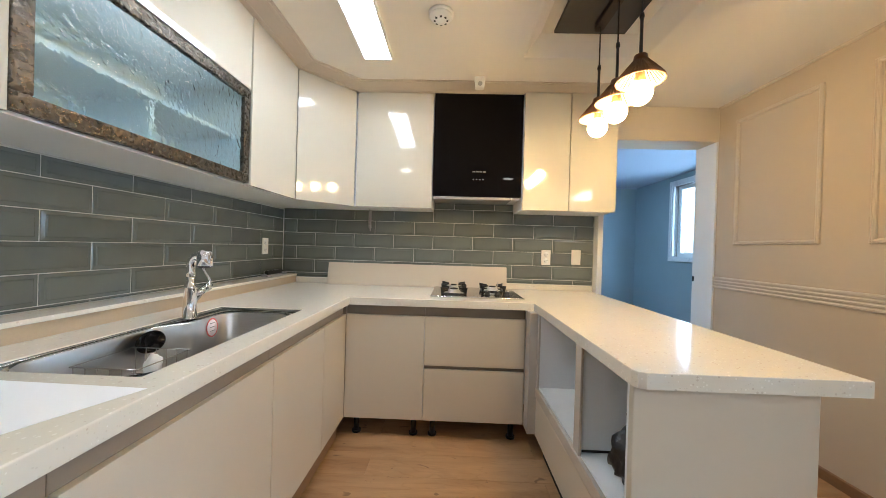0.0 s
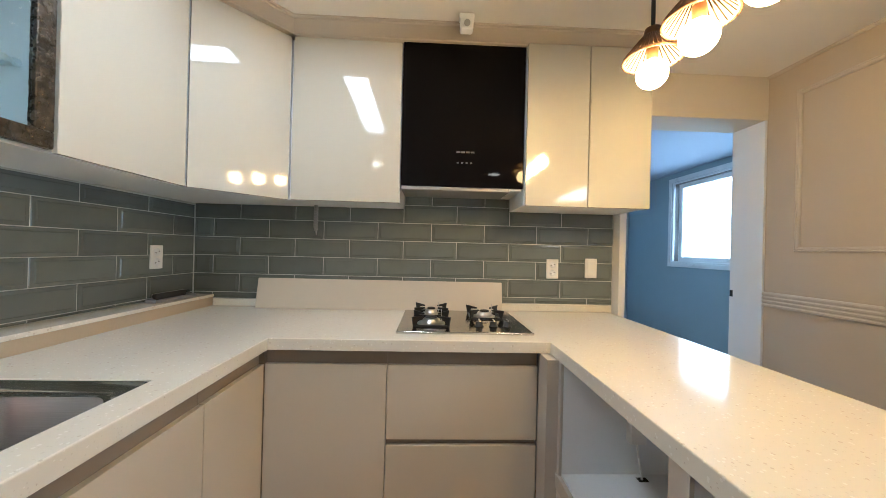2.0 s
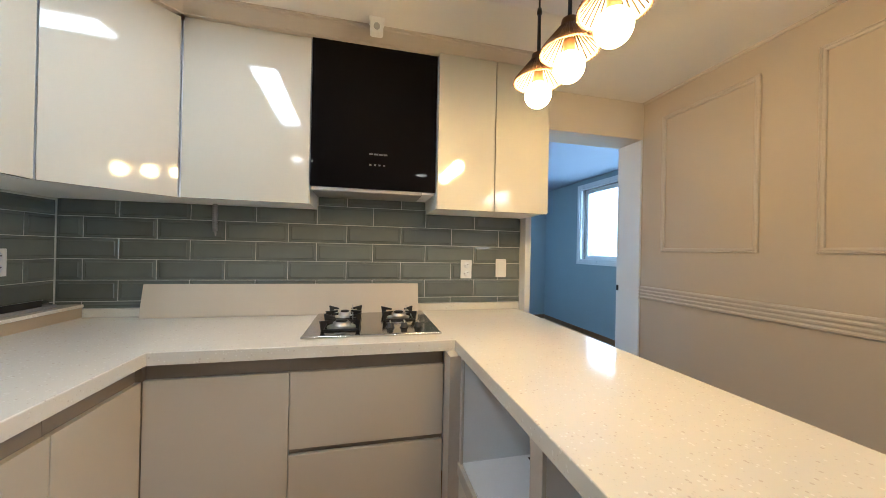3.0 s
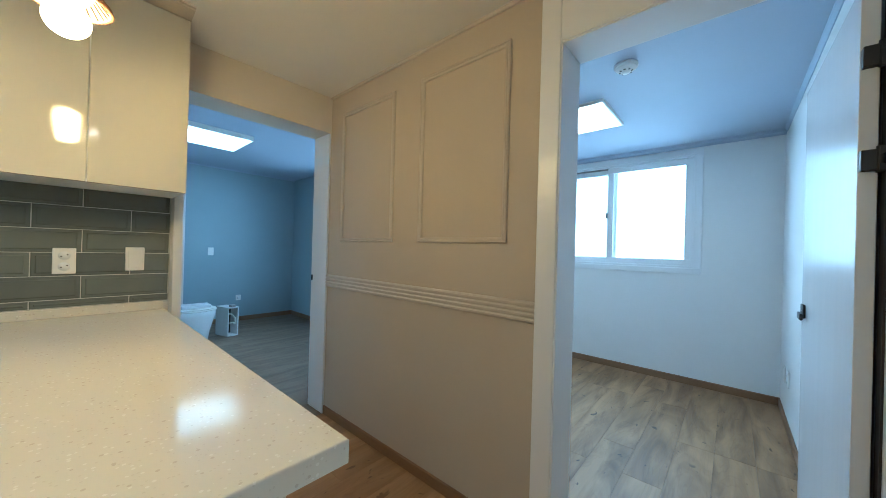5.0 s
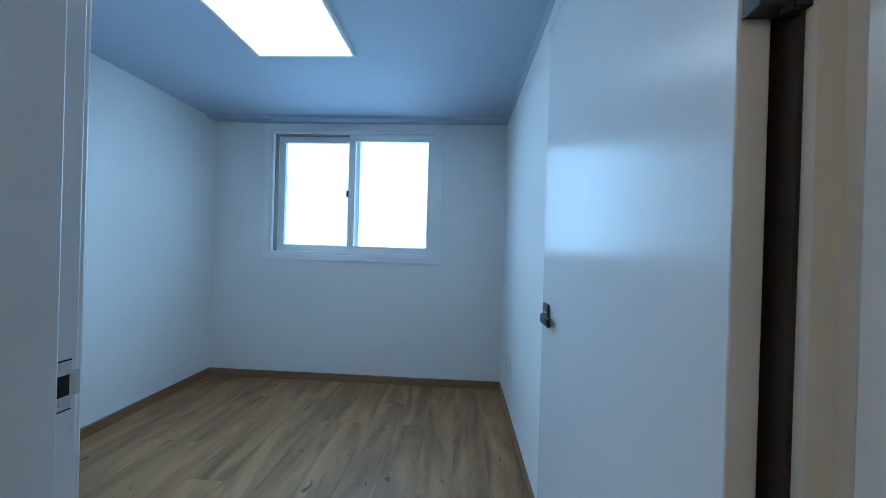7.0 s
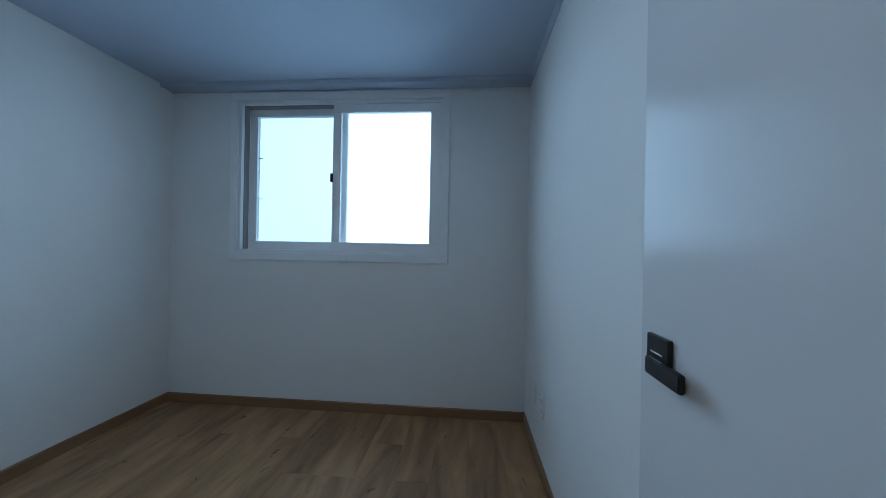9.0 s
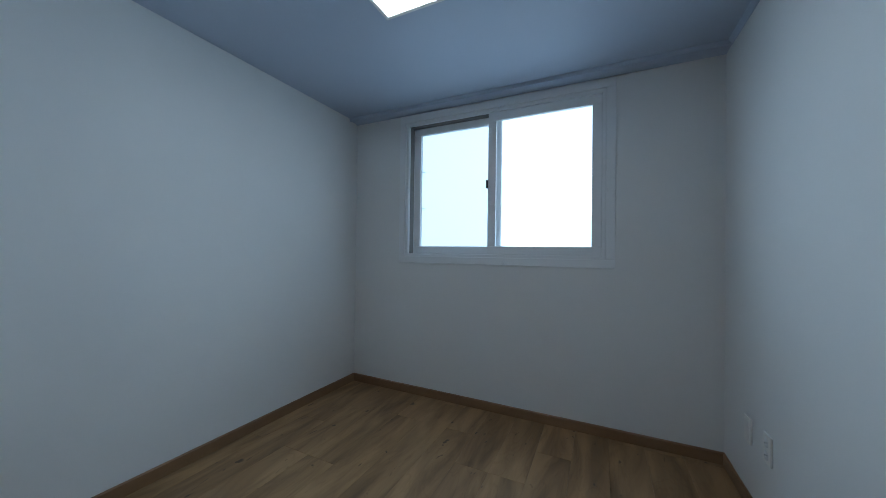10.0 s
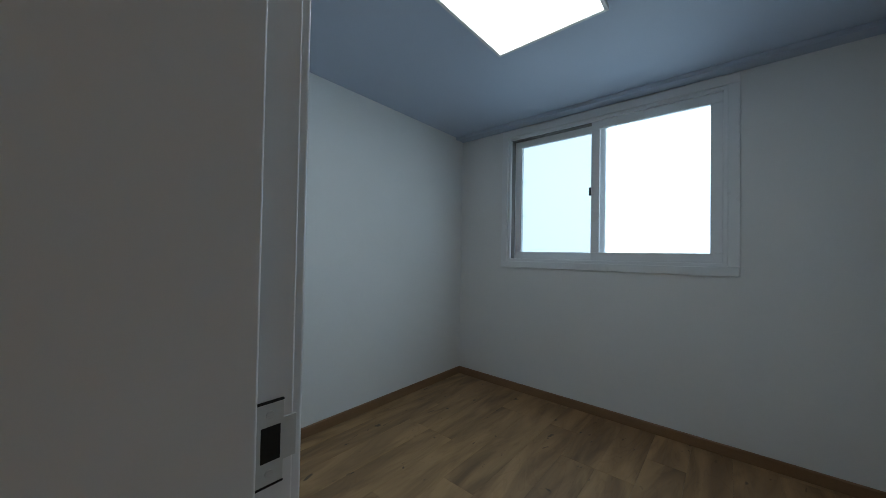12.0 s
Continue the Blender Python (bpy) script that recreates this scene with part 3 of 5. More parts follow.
# ---- windows ----
def sliding_window(name, at, turn, w, h, label, glass, handle=True, proud=0.013, clips=False):
    """Two-leaf sliding window in an opening w by h; x along the wall, y into the room."""
    t = thing(name, at, label, "window", kind="structure", turn=turn)
    c = 0.055
    fr = bmesh.new()
    for lo, hi in (((-c, 0, -c), (w + c, proud, 0)), ((-c, 0, h), (w + c, proud, h + c)), ((-c, 0, 0), (0, proud, h)), ((w, 0, 0), (w + c, proud, h))):
        bx(fr, lo, hi, 0.003)
    sub("casing", fr, M_UPVC, t)
    fb = bmesh.new()
    f = 0.022
    for lo, hi in (((0, -0.17, 0), (w, -0.001, f)), ((0, -0.17, h - f), (w, -0.001, h)), ((0, -0.17, f), (f, -0.001, h - f)), ((w - f, -0.17, f), (w, -0.001, h - f))):
        bx(fb, lo, hi, 0.002)
    sub("window_frame", fb, M_UPVC, t)
    s = 0.060
    # grey strips paint the shadow line where the frame steps back to the deeper sash
    sub("sash_shadow", B(((w * 0.5, -0.079, h - f - 0.007), (w - f - 0.001, -0.030, h - f - 0.0005)), ((w - f - 0.007, -0.079, f), (w - f - 0.0005, -0.030, h - f - 0.007))), M_FLEX, t, "dark grey strip as the shadow line round the deeper sash")
    mid = w * 0.5
    for k, (x0, x1, y) in enumerate(((mid - 0.04, w - f - 0.008, -0.080), (f, mid + 0.045, -0.022))):
        sash = bmesh.new()
        for lo, hi in (((x0, y - 0.035, f), (x1, y, f + s)), ((x0, y - 0.035, h - f - s), (x1, y, h - f)), ((x0, y - 0.035, f + s), (x0 + s, y, h - f - s)), ((x1 - s, y - 0.035, f + s), (x1, y, h - f - s))):
            bx(sash, lo, hi, 0.003)
        so = sub("sash", sash, M_UPVC, t)
        po = sub("pane", B(((x0 + s - 0.005, y - 0.022, f + s - 0.005), (x1 - s + 0.005, y - 0.016, h - f - s + 0.005))), glass[k], so)
        po.visible_shadow = False
        if handle and k == 1:
            sub("latch", B(((x1 - 0.004, y - 0.012, h * 0.47), (x1 + 0.014, y + 0.008, h * 0.47 + 0.060)), bev=0.002), M_BLACK, so, "black latch")
    if clips:
        for x in (w - f - 0.094, mid - 0.040):     # slim dark clips behind the frosted panes
            for z in (h * 0.365, h * 0.645):
                sub("clip", B(((x, -0.118, z), (x + 0.022, -0.1045, z + 0.005)), bev=0.001), M_BLACK, t, "dark glazing clip")
    return t


sliding_window("window_1", (6.08, WY0, WZ0), 90, WY1 - WY0, WZ1 - WZ0, "white two-leaf sliding window with frosted glass", (M_FROST_DEEP, M_FROST), clips=True)
sliding_window("window_2", (BX1, 0.98, 1.12), 90, 2.30, 1.13, "white sliding window in the blue wall", (M_FROST, M_FROST), False)
sliding_window("window_3", (7.0, -6.4, 0.30), 90, 1.6, 1.62, "large white living room window", (M_FROST, M_FROST), False)

# ---- bedroom door ----
D = thing("door_1", (3.50, -1.52, 0), "white bedroom door standing open in its white frame", "door", kind="structure")
D0 = Vector((3.50, -1.52, 0))


def dp(name, boxes, m, parent=D, label="", bev=0.002):
    bm = bmesh.new()
    for lo, hi in boxes:
        bx(bm, Vector(lo) - D0, Vector(hi) - D0, bev)
    return sub(name, bm, m, parent, label)


JL = dp("jamb", [((3.390, -1.100, 0), (3.582, -1.061, 2.085)), ((3.582, -1.086, 0), (3.613, -1.061, 2.085))], M_TRIM)
dp("jamb", [((3.390, -1.984, 0), (3.570, -1.945, 2.085)), ((3.570, -1.984, 0), (3.610, -1.959, 2.085))], M_TRIM)
dp("head_jamb", [((3.391, -1.945, 2.040), (3.570, -1.100, 2.084)), ((3.570, -1.959, 2.055), (3.609, -1.086, 2.084))], M_TRIM)
dp("casing", [((3.384, -1.094, 0), (3.3998, -1.012, CEIL - 0.002))], M_TRIM, bev=0.004)
dp("casing", [((3.384, -2.012, 0), (3.3998, -1.950, CEIL - 0.002))], M_TRIM, bev=0.004)
dp("head_casing", [((3.386, -1.950, 2.046), (3.3998, -1.094, CEIL - 0.018))], M_TRIM, bev=0.003)
dp("casing", [((3.6102, -1.082, 0), (3.622, -1.005, 2.12))], M_TRIM, bev=0.003)
dp("strike_plate", [((3.5850, -1.0880, 0.990), (3.6045, -1.0858, 1.048)), ((3.6040, -1.0880, 1.004), (3.6140, -1.0858, 1.035))], M_PLATE, JL, "satin metal strike plate", 0.0003)
dp("latch_hole", [((3.5885, -1.0886, 1.0065), (3.6020, -1.0876, 1.0315))], M_DARK, JL, "dark latch hole", 0.0)
dp("plate_edge", [((3.5850, -1.0884, 0.9885), (3.6045, -1.0860, 0.9898)), ((3.5850, -1.0884, 1.0482), (3.6045, -1.0860, 1.0495))], M_DARK, JL, "dark rebate line round the plate", 0.0)
bm = bmesh.new()
for z in (0.998, 1.040):
    cyl(bm, Vector((3.5945, -1.0888, z)) - D0, Vector((3.5945, -1.087, z)) - D0, 0.0028, n=12)
sub("screw", bm, M_STEEL, JL)
ang = 0.8
# dark strip added in place of the shade deep in the hinge gap
dp("hinge_gap_shade", [((3.6135, -1.9297, 0.002), (3.655, -1.9245, 2.035))], M_WENGE, D, "dark strip standing in for the shade of the hinge gap", 0.0)
leaf = sub("door_leaf", B(((0, -0.019, 0.008), (0.830, 0.019, 2.022)), bev=0.0025), M_LEAF, D)
leaf.matrix_basis = pose(3.638 - D0.x, -1.897 - D0.y, 0, 0, 0, ang)
bm = bmesh.new()
bx(bm, (0.732, 0.0192, 0.952), (0.796, 0.028, 1.014), 0.003)
sub("door_handle", bm, M_BLACK, leaf, "matt black square rose")
# chrome sliver added as the thin white reflection across the rose
bm = bmesh.new()
bx(bm, (0.748, 0.0275, 0.982), (0.782, 0.0288, 0.9855), 0.0005)
sub("rose_glint", bm, M_CHROME, leaf, "thin chrome sliver standing in for a glint on the rose")
bm = bmesh.new()
cyl(bm, (0.768, 0.028, 0.963), (0.768, 0.034, 0.963), 0.010, n=20)
sub("spindle", bm, M_BLACK, leaf)
bm = prism(bmesh.new(), [(0.679, 0.034), (0.705, 0.0330), (0.776, 0.0315), (0.779, 0.036), (0.776, 0.0415), (0.705, 0.0440), (0.679, 0.044)], 0.948, 0.977)
bmesh.ops.bevel(bm, geom=list(bm.edges), offset=0.002, segments=2, affect="EDGES")
sub("lever", bm, M_BLACK, leaf, "matt black flat lever")
for z in (0.25, 1.46, 1.755):
    bm = bmesh.new()
    cyl(bm, Vector((3.616, -1.915, z + 0.010)) - D0, Vector((3.616, -1.915, z + 0.084)) - D0, 0.008, n=12)
    bx(bm, Vector((3.606, -1.955, z + 0.013)) - D0, Vector((3.622, -1.912, z + 0.034)) - D0, 0.001)
    bx(bm, Vector((3.606, -1.955, z + 0.060)) - D0, Vector((3.622, -1.912, z + 0.081)) - D0, 0.001)
    bx(bm, Vector((3.612, -1.919, z + 0.018)) - D0, Vector((3.637, -1.880, z + 0.076)) - D0, 0.002)
    sub("hinge", bm, M_BLACK, D, "black steel hinge")

# ---- bathroom doorway in the blue room ----
bd = thing("bathroom_door_frame", (3.20, BY1, 0), "white doorway frame to the tiled bathroom", "door frame", kind="structure")
sub("jamb", B(((-0.008, -0.012, 0), (0.045, 0.153, 2.075)), bev=0.003), M_TRIM, bd)
sub("jamb", B(((-0.795, -0.012, 0), (-0.72, 0.15, 2.075)), bev=0.003), M_TRIM, bd)
sub("head_jamb", B(((-0.72, -0.012, 2.03), (-0.008, 0.153, 2.075)), bev=0.003), M_TRIM, bd)

# ---- kitchen: worktop, upstands, base units ----
WT, WB = 0.865, 0.820
bm = bmesh.new()
xs = [0.0, 0.272, 0.672, 0.769, 1.874, 2.486]
ys = [-2.40, -1.232, -1.082, -0.412, 0.0, 0.688]


def slab(bm, xs, ys, keep, z0, z1):
    """A slab over the kept cells of a grid, with one skin."""
    vt = {}

    def v(i, j, z):
        if (i, j, z) not in vt:
            vt[(i, j, z)] = bm.verts.new((xs[i], ys[j], z))
        return vt[(i, j, z)]
    for i in range(len(xs) - 1):
        for j in range(len(ys) - 1):
            if not keep(i, j):
                continue
            bm.faces.new((v(i, j, z1), v(i + 1, j, z1), v(i + 1, j + 1, z1), v(i, j + 1, z1)))
            bm.faces.new((v(i, j, z0), v(i, j + 1, z0), v(i + 1, j + 1, z0), v(i + 1, j, z0)))
            for di, dj, a, b in ((-1, 0, (i, j + 1), (i, j)), (1, 0, (i + 1, j), (i + 1, j + 1)), (0, -1, (i, j), (i + 1, j)), (0, 1, (i + 1, j + 1), (i, j + 1))):
                ii, jj = i + di, j + dj
                if not (0 <= ii < len(xs) - 1 and 0 <= jj < len(ys) - 1 and keep(ii, jj)):
                    bm.faces.new((v(*a, z0), v(*b, z0), v(*b, z1), v(*a, z1)))
    return bm


def in_top(i, j):
    x, y = (xs[i] + xs[i + 1]) / 2, (ys[j] + ys[j + 1]) / 2
    if 0.272 < x < 0.672 and -1.232 < y < -0.412:
        return False
    return x < 0.769 or y > 0 or (x > 1.874 and y > -1.082)


slab(bm, xs, ys, in_top, WB, WT)
tip = [e for e in bm.edges if all(abs(v.co.x - 1.874) < 1e-4 and abs(v.co.y + 1.082) < 1e-4 for v in e.verts)]
bmesh.ops.bevel(bm, geom=tip, offset=0.028, segments=2, profile=0.5, affect="EDGES")
rim = [e for e in bm.edges if len(e.link_faces) == 2 and e.calc_face_angle(0) > 1.0 and all(abs(v.co.z - WT) < 1e-4 for v in e.verts)]
bmesh.ops.bevel(bm, geom=rim, offset=0.0035, segments=3, profile=0.5, affect="EDGES")
one("worktop", bm, M_STONE, "cream speckled stone worktop in a U round the kitchen", "worktop")
lg = thing("stone_ledge", (0.06, -0.86, WT), "cream stone ledge along the wall behind the sink", "ledge")
sub("riser", B(((-0.059, -1.54, 0.0005), (0.058, 1.544, 0.0498))), M_RISER, lg, "tan laminate riser")
sub("top_slab", B(((-0.059, -1.54, 0.050), (0.066, 1.544, 0.067)), bev=0.003), M_STONE, lg)
one("stone_upstand", B(((0.127, 0.668, WT + 0.0005), (2.478, 0.6885, 0.908)), bev=0.003), M_STONE, "low cream stone upstand below the tiles", "upstand")


def leg(parent, x, y):
    bm = bmesh.new()
    cyl(bm, (x, y, 0), (x, y, 0.012), 0.028, n=16)
    cyl(bm, (x, y, 0.012), (x, y, 0.12), 0.017, n=16)
    sub("leg", bm, M_BLACKPL, parent, "black plastic adjustable foot")


def base_unit(at, turn, w, fronts, label, d=0.58, group="base cabinets", legs=True, top=0.815):
    """A base unit: x along its front, y into the unit. fronts: (name, x0, x1, z0, z1)."""
    t = thing("base_cabinet", at, label, "cabinet", group, turn=turn)
    bm = bmesh.new()
    g = 0.018
    for lo, hi in (((0.001, 0.02, 0.12), (g, d, top)), ((w - g, 0.02, 0.12), (w - 0.001, d, top)), ((g, 0.02, 0.12), (w - g, d, 0.138)), ((g, d - 0.012, 0.138), (w - g, d, top))):
        bx(bm, lo, hi)
    sub("body", bm, M_CARCASS, t)
    sub("grip_channel", B(((0.0005, 0.0192, 0.735), (w - 0.0005, 0.036, 0.8185))), M_CHANNEL, t, "recessed tan grip channel")
    for n, x0, x1, z0, z1 in fronts:
        sub(n, B(((x0 + 0.0015, 0, z0), (x1 - 0.0015, 0.0185, z1)), bev=0.0015), M_CREAM_MATT, t)
    if legs:
        for x in (0.06, w - 0.06):
            for y in (0.08, d - 0.1):
                leg(t, x, y)
    return t


base_unit((0.744, 0.028, 0), 0, 0.481, [("door", 0, 0.481, 0.125, 0.757)], "satin cream base cabinet with one plain door")
u = base_unit((1.225, 0.028, 0), 0, 0.610, [("drawer_front", 0, 0.610, 0.460, 0.757), ("drawer_front", 0, 0.610, 0.125, 0.437)], "satin cream base cabinet with two wide drawers under the hob")
sub("grip_channel", B(((0.0005, 0.0192, 0.415), (0.6095, 0.036, 0.480))), M_CHANNEL, u, "recessed tan grip channel")
for y0, w in ((-0.316, 0.341), (-0.793, 0.4765), (-1.45, 0.6565), (-2.40, 0.9495)):
    base_unit((0.744, y0, 0), 90, w, [("door", 0, w, 0.125, 0.757)], "satin cream sink base cabinet with a plain door", d=0.60, legs=y0 > -1, top=0.655 if -1.5 < y0 < -0.31 else 0.815)
one("plinth_strip", B(((0.690, -2.38, 0.0), (0.706, 0.02, 0.118)), bev=0.002), M_BASE, "brown wood plinth under the sink cabinets", "plinth")

one("corner_filler", B(((0.700, 0.0255, 0.122), (0.7435, 0.066, 0.8185))), M_CHANNEL, "tan filler post where the base cabinets meet", "filler")

# peninsula with open shelves
pen = thing("peninsula_cabinet", (1.880, 0.0, 0), "cream peninsula cabinet with two open white compartments and a long drawer", "cabinet", "base cabinets")
PD = 0.490
for nm, lo, hi in zip(("side_panel", "side_panel", "rear_panel", "shelf", "bottom", "divider"), *zip(*(((0.012, -0.092, 0.12), (PD - 0.002, -0.074, 0.815)), ((0.012, -1.0225, 0.12), (PD - 0.002, -1.006, 0.815)), ((PD - 0.014, -1.006, 0.12), (PD - 0.002, -0.092, 0.815)), ((0.012, -1.006, 0.385), (PD - 0.014, -0.092, 0.403)), ((0.012, -1.006, 0.12), (PD - 0.014, -0.092, 0.138)), ((0.012, -0.678, 0.403), (PD - 0.014, -0.660, 0.815))))):
    sub(nm, B((lo, hi), bev=0.0008), M_CARCASS, pen)
sub("corner_post", B(((-0.0445, -0.072, 0.125), (0.03, 0.026, 0.818)), bev=0.002), M_GREIGE, pen, "greige corner post")
sub("stile", B(((0.0, -0.094, 0.36), (0.011, -0.072, 0.818)), bev=0.0015), M_GREIGE, pen)
sub("stile", B(((0.0, -0.700, 0.398), (0.011, -0.645, 0.818)), bev=0.0015), M_GREIGE, pen)
sub("rail", B(((-0.006, -1.0225, 0.345), (0.011, -0.072, 0.398)), bev=0.003), M_GREIGE, pen, "greige grip rail under the shelves")
sub("drawer_front", B(((0.0, -1.0225, 0.125), (0.0185, -0.074, 0.335)), bev=0.0015), M_CREAM_MATT, pen)
sub("end_panel", B(((0.006, -1.050, 0.0), (PD + 0.018, -1.0245, 0.818)), bev=0.004), M_CREAM_MATT, pen, "plain cream end panel")
sub("back_panel", B(((PD, -1.024, 0.0), (PD + 0.018, 0.60, 0.818)), bev=0.002), M_CREAM_MATT, pen, "plain cream back panel")
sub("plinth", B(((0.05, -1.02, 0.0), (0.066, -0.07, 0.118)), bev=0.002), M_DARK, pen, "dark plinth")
# near-black strip on the divider's face replaces the shade of the slot below it
sub("gap_strip", B(((0.02, -0.6815, 0.4034), (PD - 0.02, -0.6783, 0.412))), M_DARK, pen, "dark strip for the shaded gap along the divider's foot")
one("corner_base_filler", B(((1.90, 0.10, 0.12), (2.365, 0.66, 0.815))), M_CARCASS, "white corner carcass under the worktop", "cabinet")

# ---- wall cabinets ----
UB, UT = 1.460, 2.278


def wall_unit(name, outline, label, doors, material=M_CREAM):
    """A wall cabinet over an outline in the plan, with doors: (a, b, z0, z1) between two plan points."""
    t = thing(name, (*outline[0], UB), label, "cabinet", "wall cabinets")
    o = Vector((*outline[0], UB))
    sub("body", prism(bmesh.new(), [(x - o.x, y - o.y) for x, y in outline], 0.0, UT - UB), M_CARCASS, t, "white melamine carcass")
    for a, b, z0, z1 in doors:
        a, b = Vector((*a, 0)), Vector((*b, 0))
        d = b - a
        n = Vector((d.y, -d.x, 0)).normalized()
        s = d.normalized() * 0.0026
        p = [a + s + n * 0.009, b - s + n * 0.009, b - s + n * 0.0245, a + s + n * 0.0245]
        bm = prism(bmesh.new(), [(q.x - o.x, q.y - o.y) for q in p], z0 - UB, z1 - UB)
        bmesh.ops.bevel(bm, geom=list(bm.edges), offset=0.0012, segments=2, affect="EDGES")
        sub("door", bm, material, t)
    return t


wall_unit("wall_cabinet", [(0.0, 0.10), (0.354, 0.10), (0.654, 0.417), (0.654, 0.688), (0.0, 0.688)], "glossy cream corner wall cabinet with an angled door", [((0.3625, 0.1075), (0.6465, 0.4090), UB - 0.004, UT)])
wall_unit("wall_cabinet", [(0.656, 0.417), (1.222, 0.417), (1.222, 0.688), (0.656, 0.688)], "glossy cream wall cabinet beside the hood", [((0.674, 0.4100), (1.2225, 0.4200), UB - 0.004, UT)])
wall_unit("wall_cabinet", [(1.857, 0.378), (2.504, 0.378), (2.504, 0.688), (1.857, 0.688)], "glossy cream double wall cabinet lit by the pendants", [((1.857, 0.3778), (2.179, 0.3778), UB - 0.004, UT), ((2.179, 0.3778), (2.505, 0.3778), UB - 0.004, UT)])
wall_unit("wall_cabinet", [(0.0, -0.376), (0.354, -0.376), (0.354, 0.099), (0.0, 0.099)], "glossy cream tall wall cabinet door beside the glass flap", [((0.3542, -0.376), (0.3542, 0.090), UB - 0.004, UT)])
wall_unit("wall_cabinet", [(0.0, -1.78), (0.354, -1.78), (0.354, -1.256), (0.0, -1.256)], "glossy cream wall cabinet past the glass flap", [((0.3542, -1.78), (0.3542, -1.257), UB - 0.004, UT)])
gc = thing("glass_wall_cabinet", (0.0, -0.815, UB), "wall cabinet with a rippled glass flap in a hammered bronze frame", "cabinet", "wall cabinets")
for lo, hi in (((0.001, -0.439, 0), (0.340, -0.421, UT - UB)), ((0.001, 0.421, 0), (0.340, 0.438, UT - UB)), ((0.001, -0.421, 0), (0.340, 0.421, 0.018)), ((0.001, -0.421, 0.445), (0.340, 0.421, 0.463)), ((0.001, -0.421, UT - UB - 0.018), (0.340, 0.421, UT - UB)), ((0.001, -0.421, 0.018), (0.012, 0.421, 0.445))):
    sub("carcass_panel", B((lo, hi)), M_CARCASS, gc)
sub("shelf", B(((0.013, -0.420, 0.215), (0.30, 0.420, 0.231)), bev=0.001), M_CARCASS, gc, "white shelf seen through the glass")
sub("divider", B(((0.013, -0.009, 0.019), (0.29, 0.009, 0.214)), bev=0.001), M_CARCASS, gc)
sub("flap_door", B(((0.354, -0.439, 0.460), (0.373, 0.438, UT - UB)), bev=0.0012), M_CREAM, gc, "glossy cream upper flap")
bm = bmesh.new()
fw = 0.045
for lo, hi in (((0.352, -0.439, 0.004), (0.374, 0.438, 0.004 + fw)), ((0.352, -0.439, 0.454 - fw), (0.374, 0.438, 0.454)), ((0.352, -0.439, 0.004 + fw), (0.374, -0.439 + fw, 0.454 - fw)), ((0.352, 0.438 - fw, 0.004 + fw), (0.374, 0.438, 0.454 - fw))):
    bx(bm, lo, hi, 0.003)
gf = sub("glass_flap", bm, M_BRONZE, gc, "hammered dark bronze frame")
sub("pane", B(((0.360, -0.439 + fw - 0.004, 0.004 + fw - 0.004), (0.365, 0.438 - fw + 0.004, 0.454 - fw + 0.004))), M_GLASSCAB, gf, "rippled glass").visible_shadow = False
one("under_cabinet_panel", B(((0.002, -1.78, UB - 0.005), (0.352, 0.0985, UB - 0.0004)), bev=0.001), M_CARCASS, "white board under the wall cabinets", "panel")

# hood
hd = thing("range_hood", (1.225, 0.387, 1.515), "black glass range hood between the wall cabinets", "range hood")
sub("front_glass", B(((0.001, 0, 0.03), (0.629, 0.012, 0.762)), bev=0.002), M_BLACKGLASS, hd)
sub("body", B(((0.003, 0.0125, 0.02), (0.627, 0.298, 0.762)), bev=0.002), M_WHITEPL, hd)
sub("visor", B(((0.004, 0.002, 0.010), (0.560, 0.24, 0.028)), bev=0.003), M_FLEX, hd, "grey aluminium visor")
bm = bmesh.new()
for k in range(4):
    bx(bm, (0.282 + k * 0.024, -0.0015, 0.205), (0.302 + k * 0.024, 0.001, 0.213))
sub("maker_mark", bm, M_GREY, hd, "pale maker's mark")
bm = bmesh.new()
for k in range(4):
    bx(bm, (0.284 + k * 0.023, -0.0012, 0.150), (0.294 + k * 0.023, 0.001, 0.158))
sub("touch_key", bm, M_GREY, hd, "faint touch keys")

# ---- sink, tap ----
sk = thing("kitchen_sink", (0.50, -0.826, WT), "large brushed steel sink bowl sunk in the worktop", "sink")


def basin_ring(x0, x1, y0, y1, rad, bulge, z):
    """A rounded outline; the back edge steps forward round the tap by bulge."""
    pts = []
    for cx, cy, a0 in ((x1 - rad, y1 - rad, 0), (x0 + rad, y1 - rad, 90), (x0 + rad, y0 + rad, 180), (x1 - rad, y0 + rad, 270)):
        arc = [(cx + rad * math.cos(radians(a0 + 90 * k / 8)), cy + rad * math.sin(radians(a0 + 90 * k / 8))) for k in range(9)]
        pts += arc
        if a0 in (90, 270):
            ya, yb = arc[-1][1], (y0 + rad if a0 == 90 else y1 - rad)
            pts += [(arc[-1][0], ya + (yb - ya) * k / 16) for k in range(1, 16)]
    res = []
    for x, y in pts:
        u = max(0.0, min(1.0, (y - 0.03) / 0.10))
        f = max(0.0, min(1.0, (x1 - x) / (x1 - x0)))
        res.append((x + bulge * u * u * (3 - 2 * u) * f, y, z))
    return res


def loft(rings, cap):
    bm = bmesh.new()
    vs = [[bm.verts.new(p) for p in ring] for ring in rings]
    n = len(rings[0])
    for a, b in zip(vs, vs[1:]):
        for k in range(n):
            bm.faces.new((a[k], a[(k + 1) % n], b[(k + 1) % n], b[k]))
    if cap:
        bm.faces.new(vs[-1])
    bmesh.ops.recalc_face_normals(bm, faces=list(bm.faces))
    for f in bm.faces:
        f.smooth = True
    return bm


SI = (-0.214, 0.168, -0.398, 0.340)


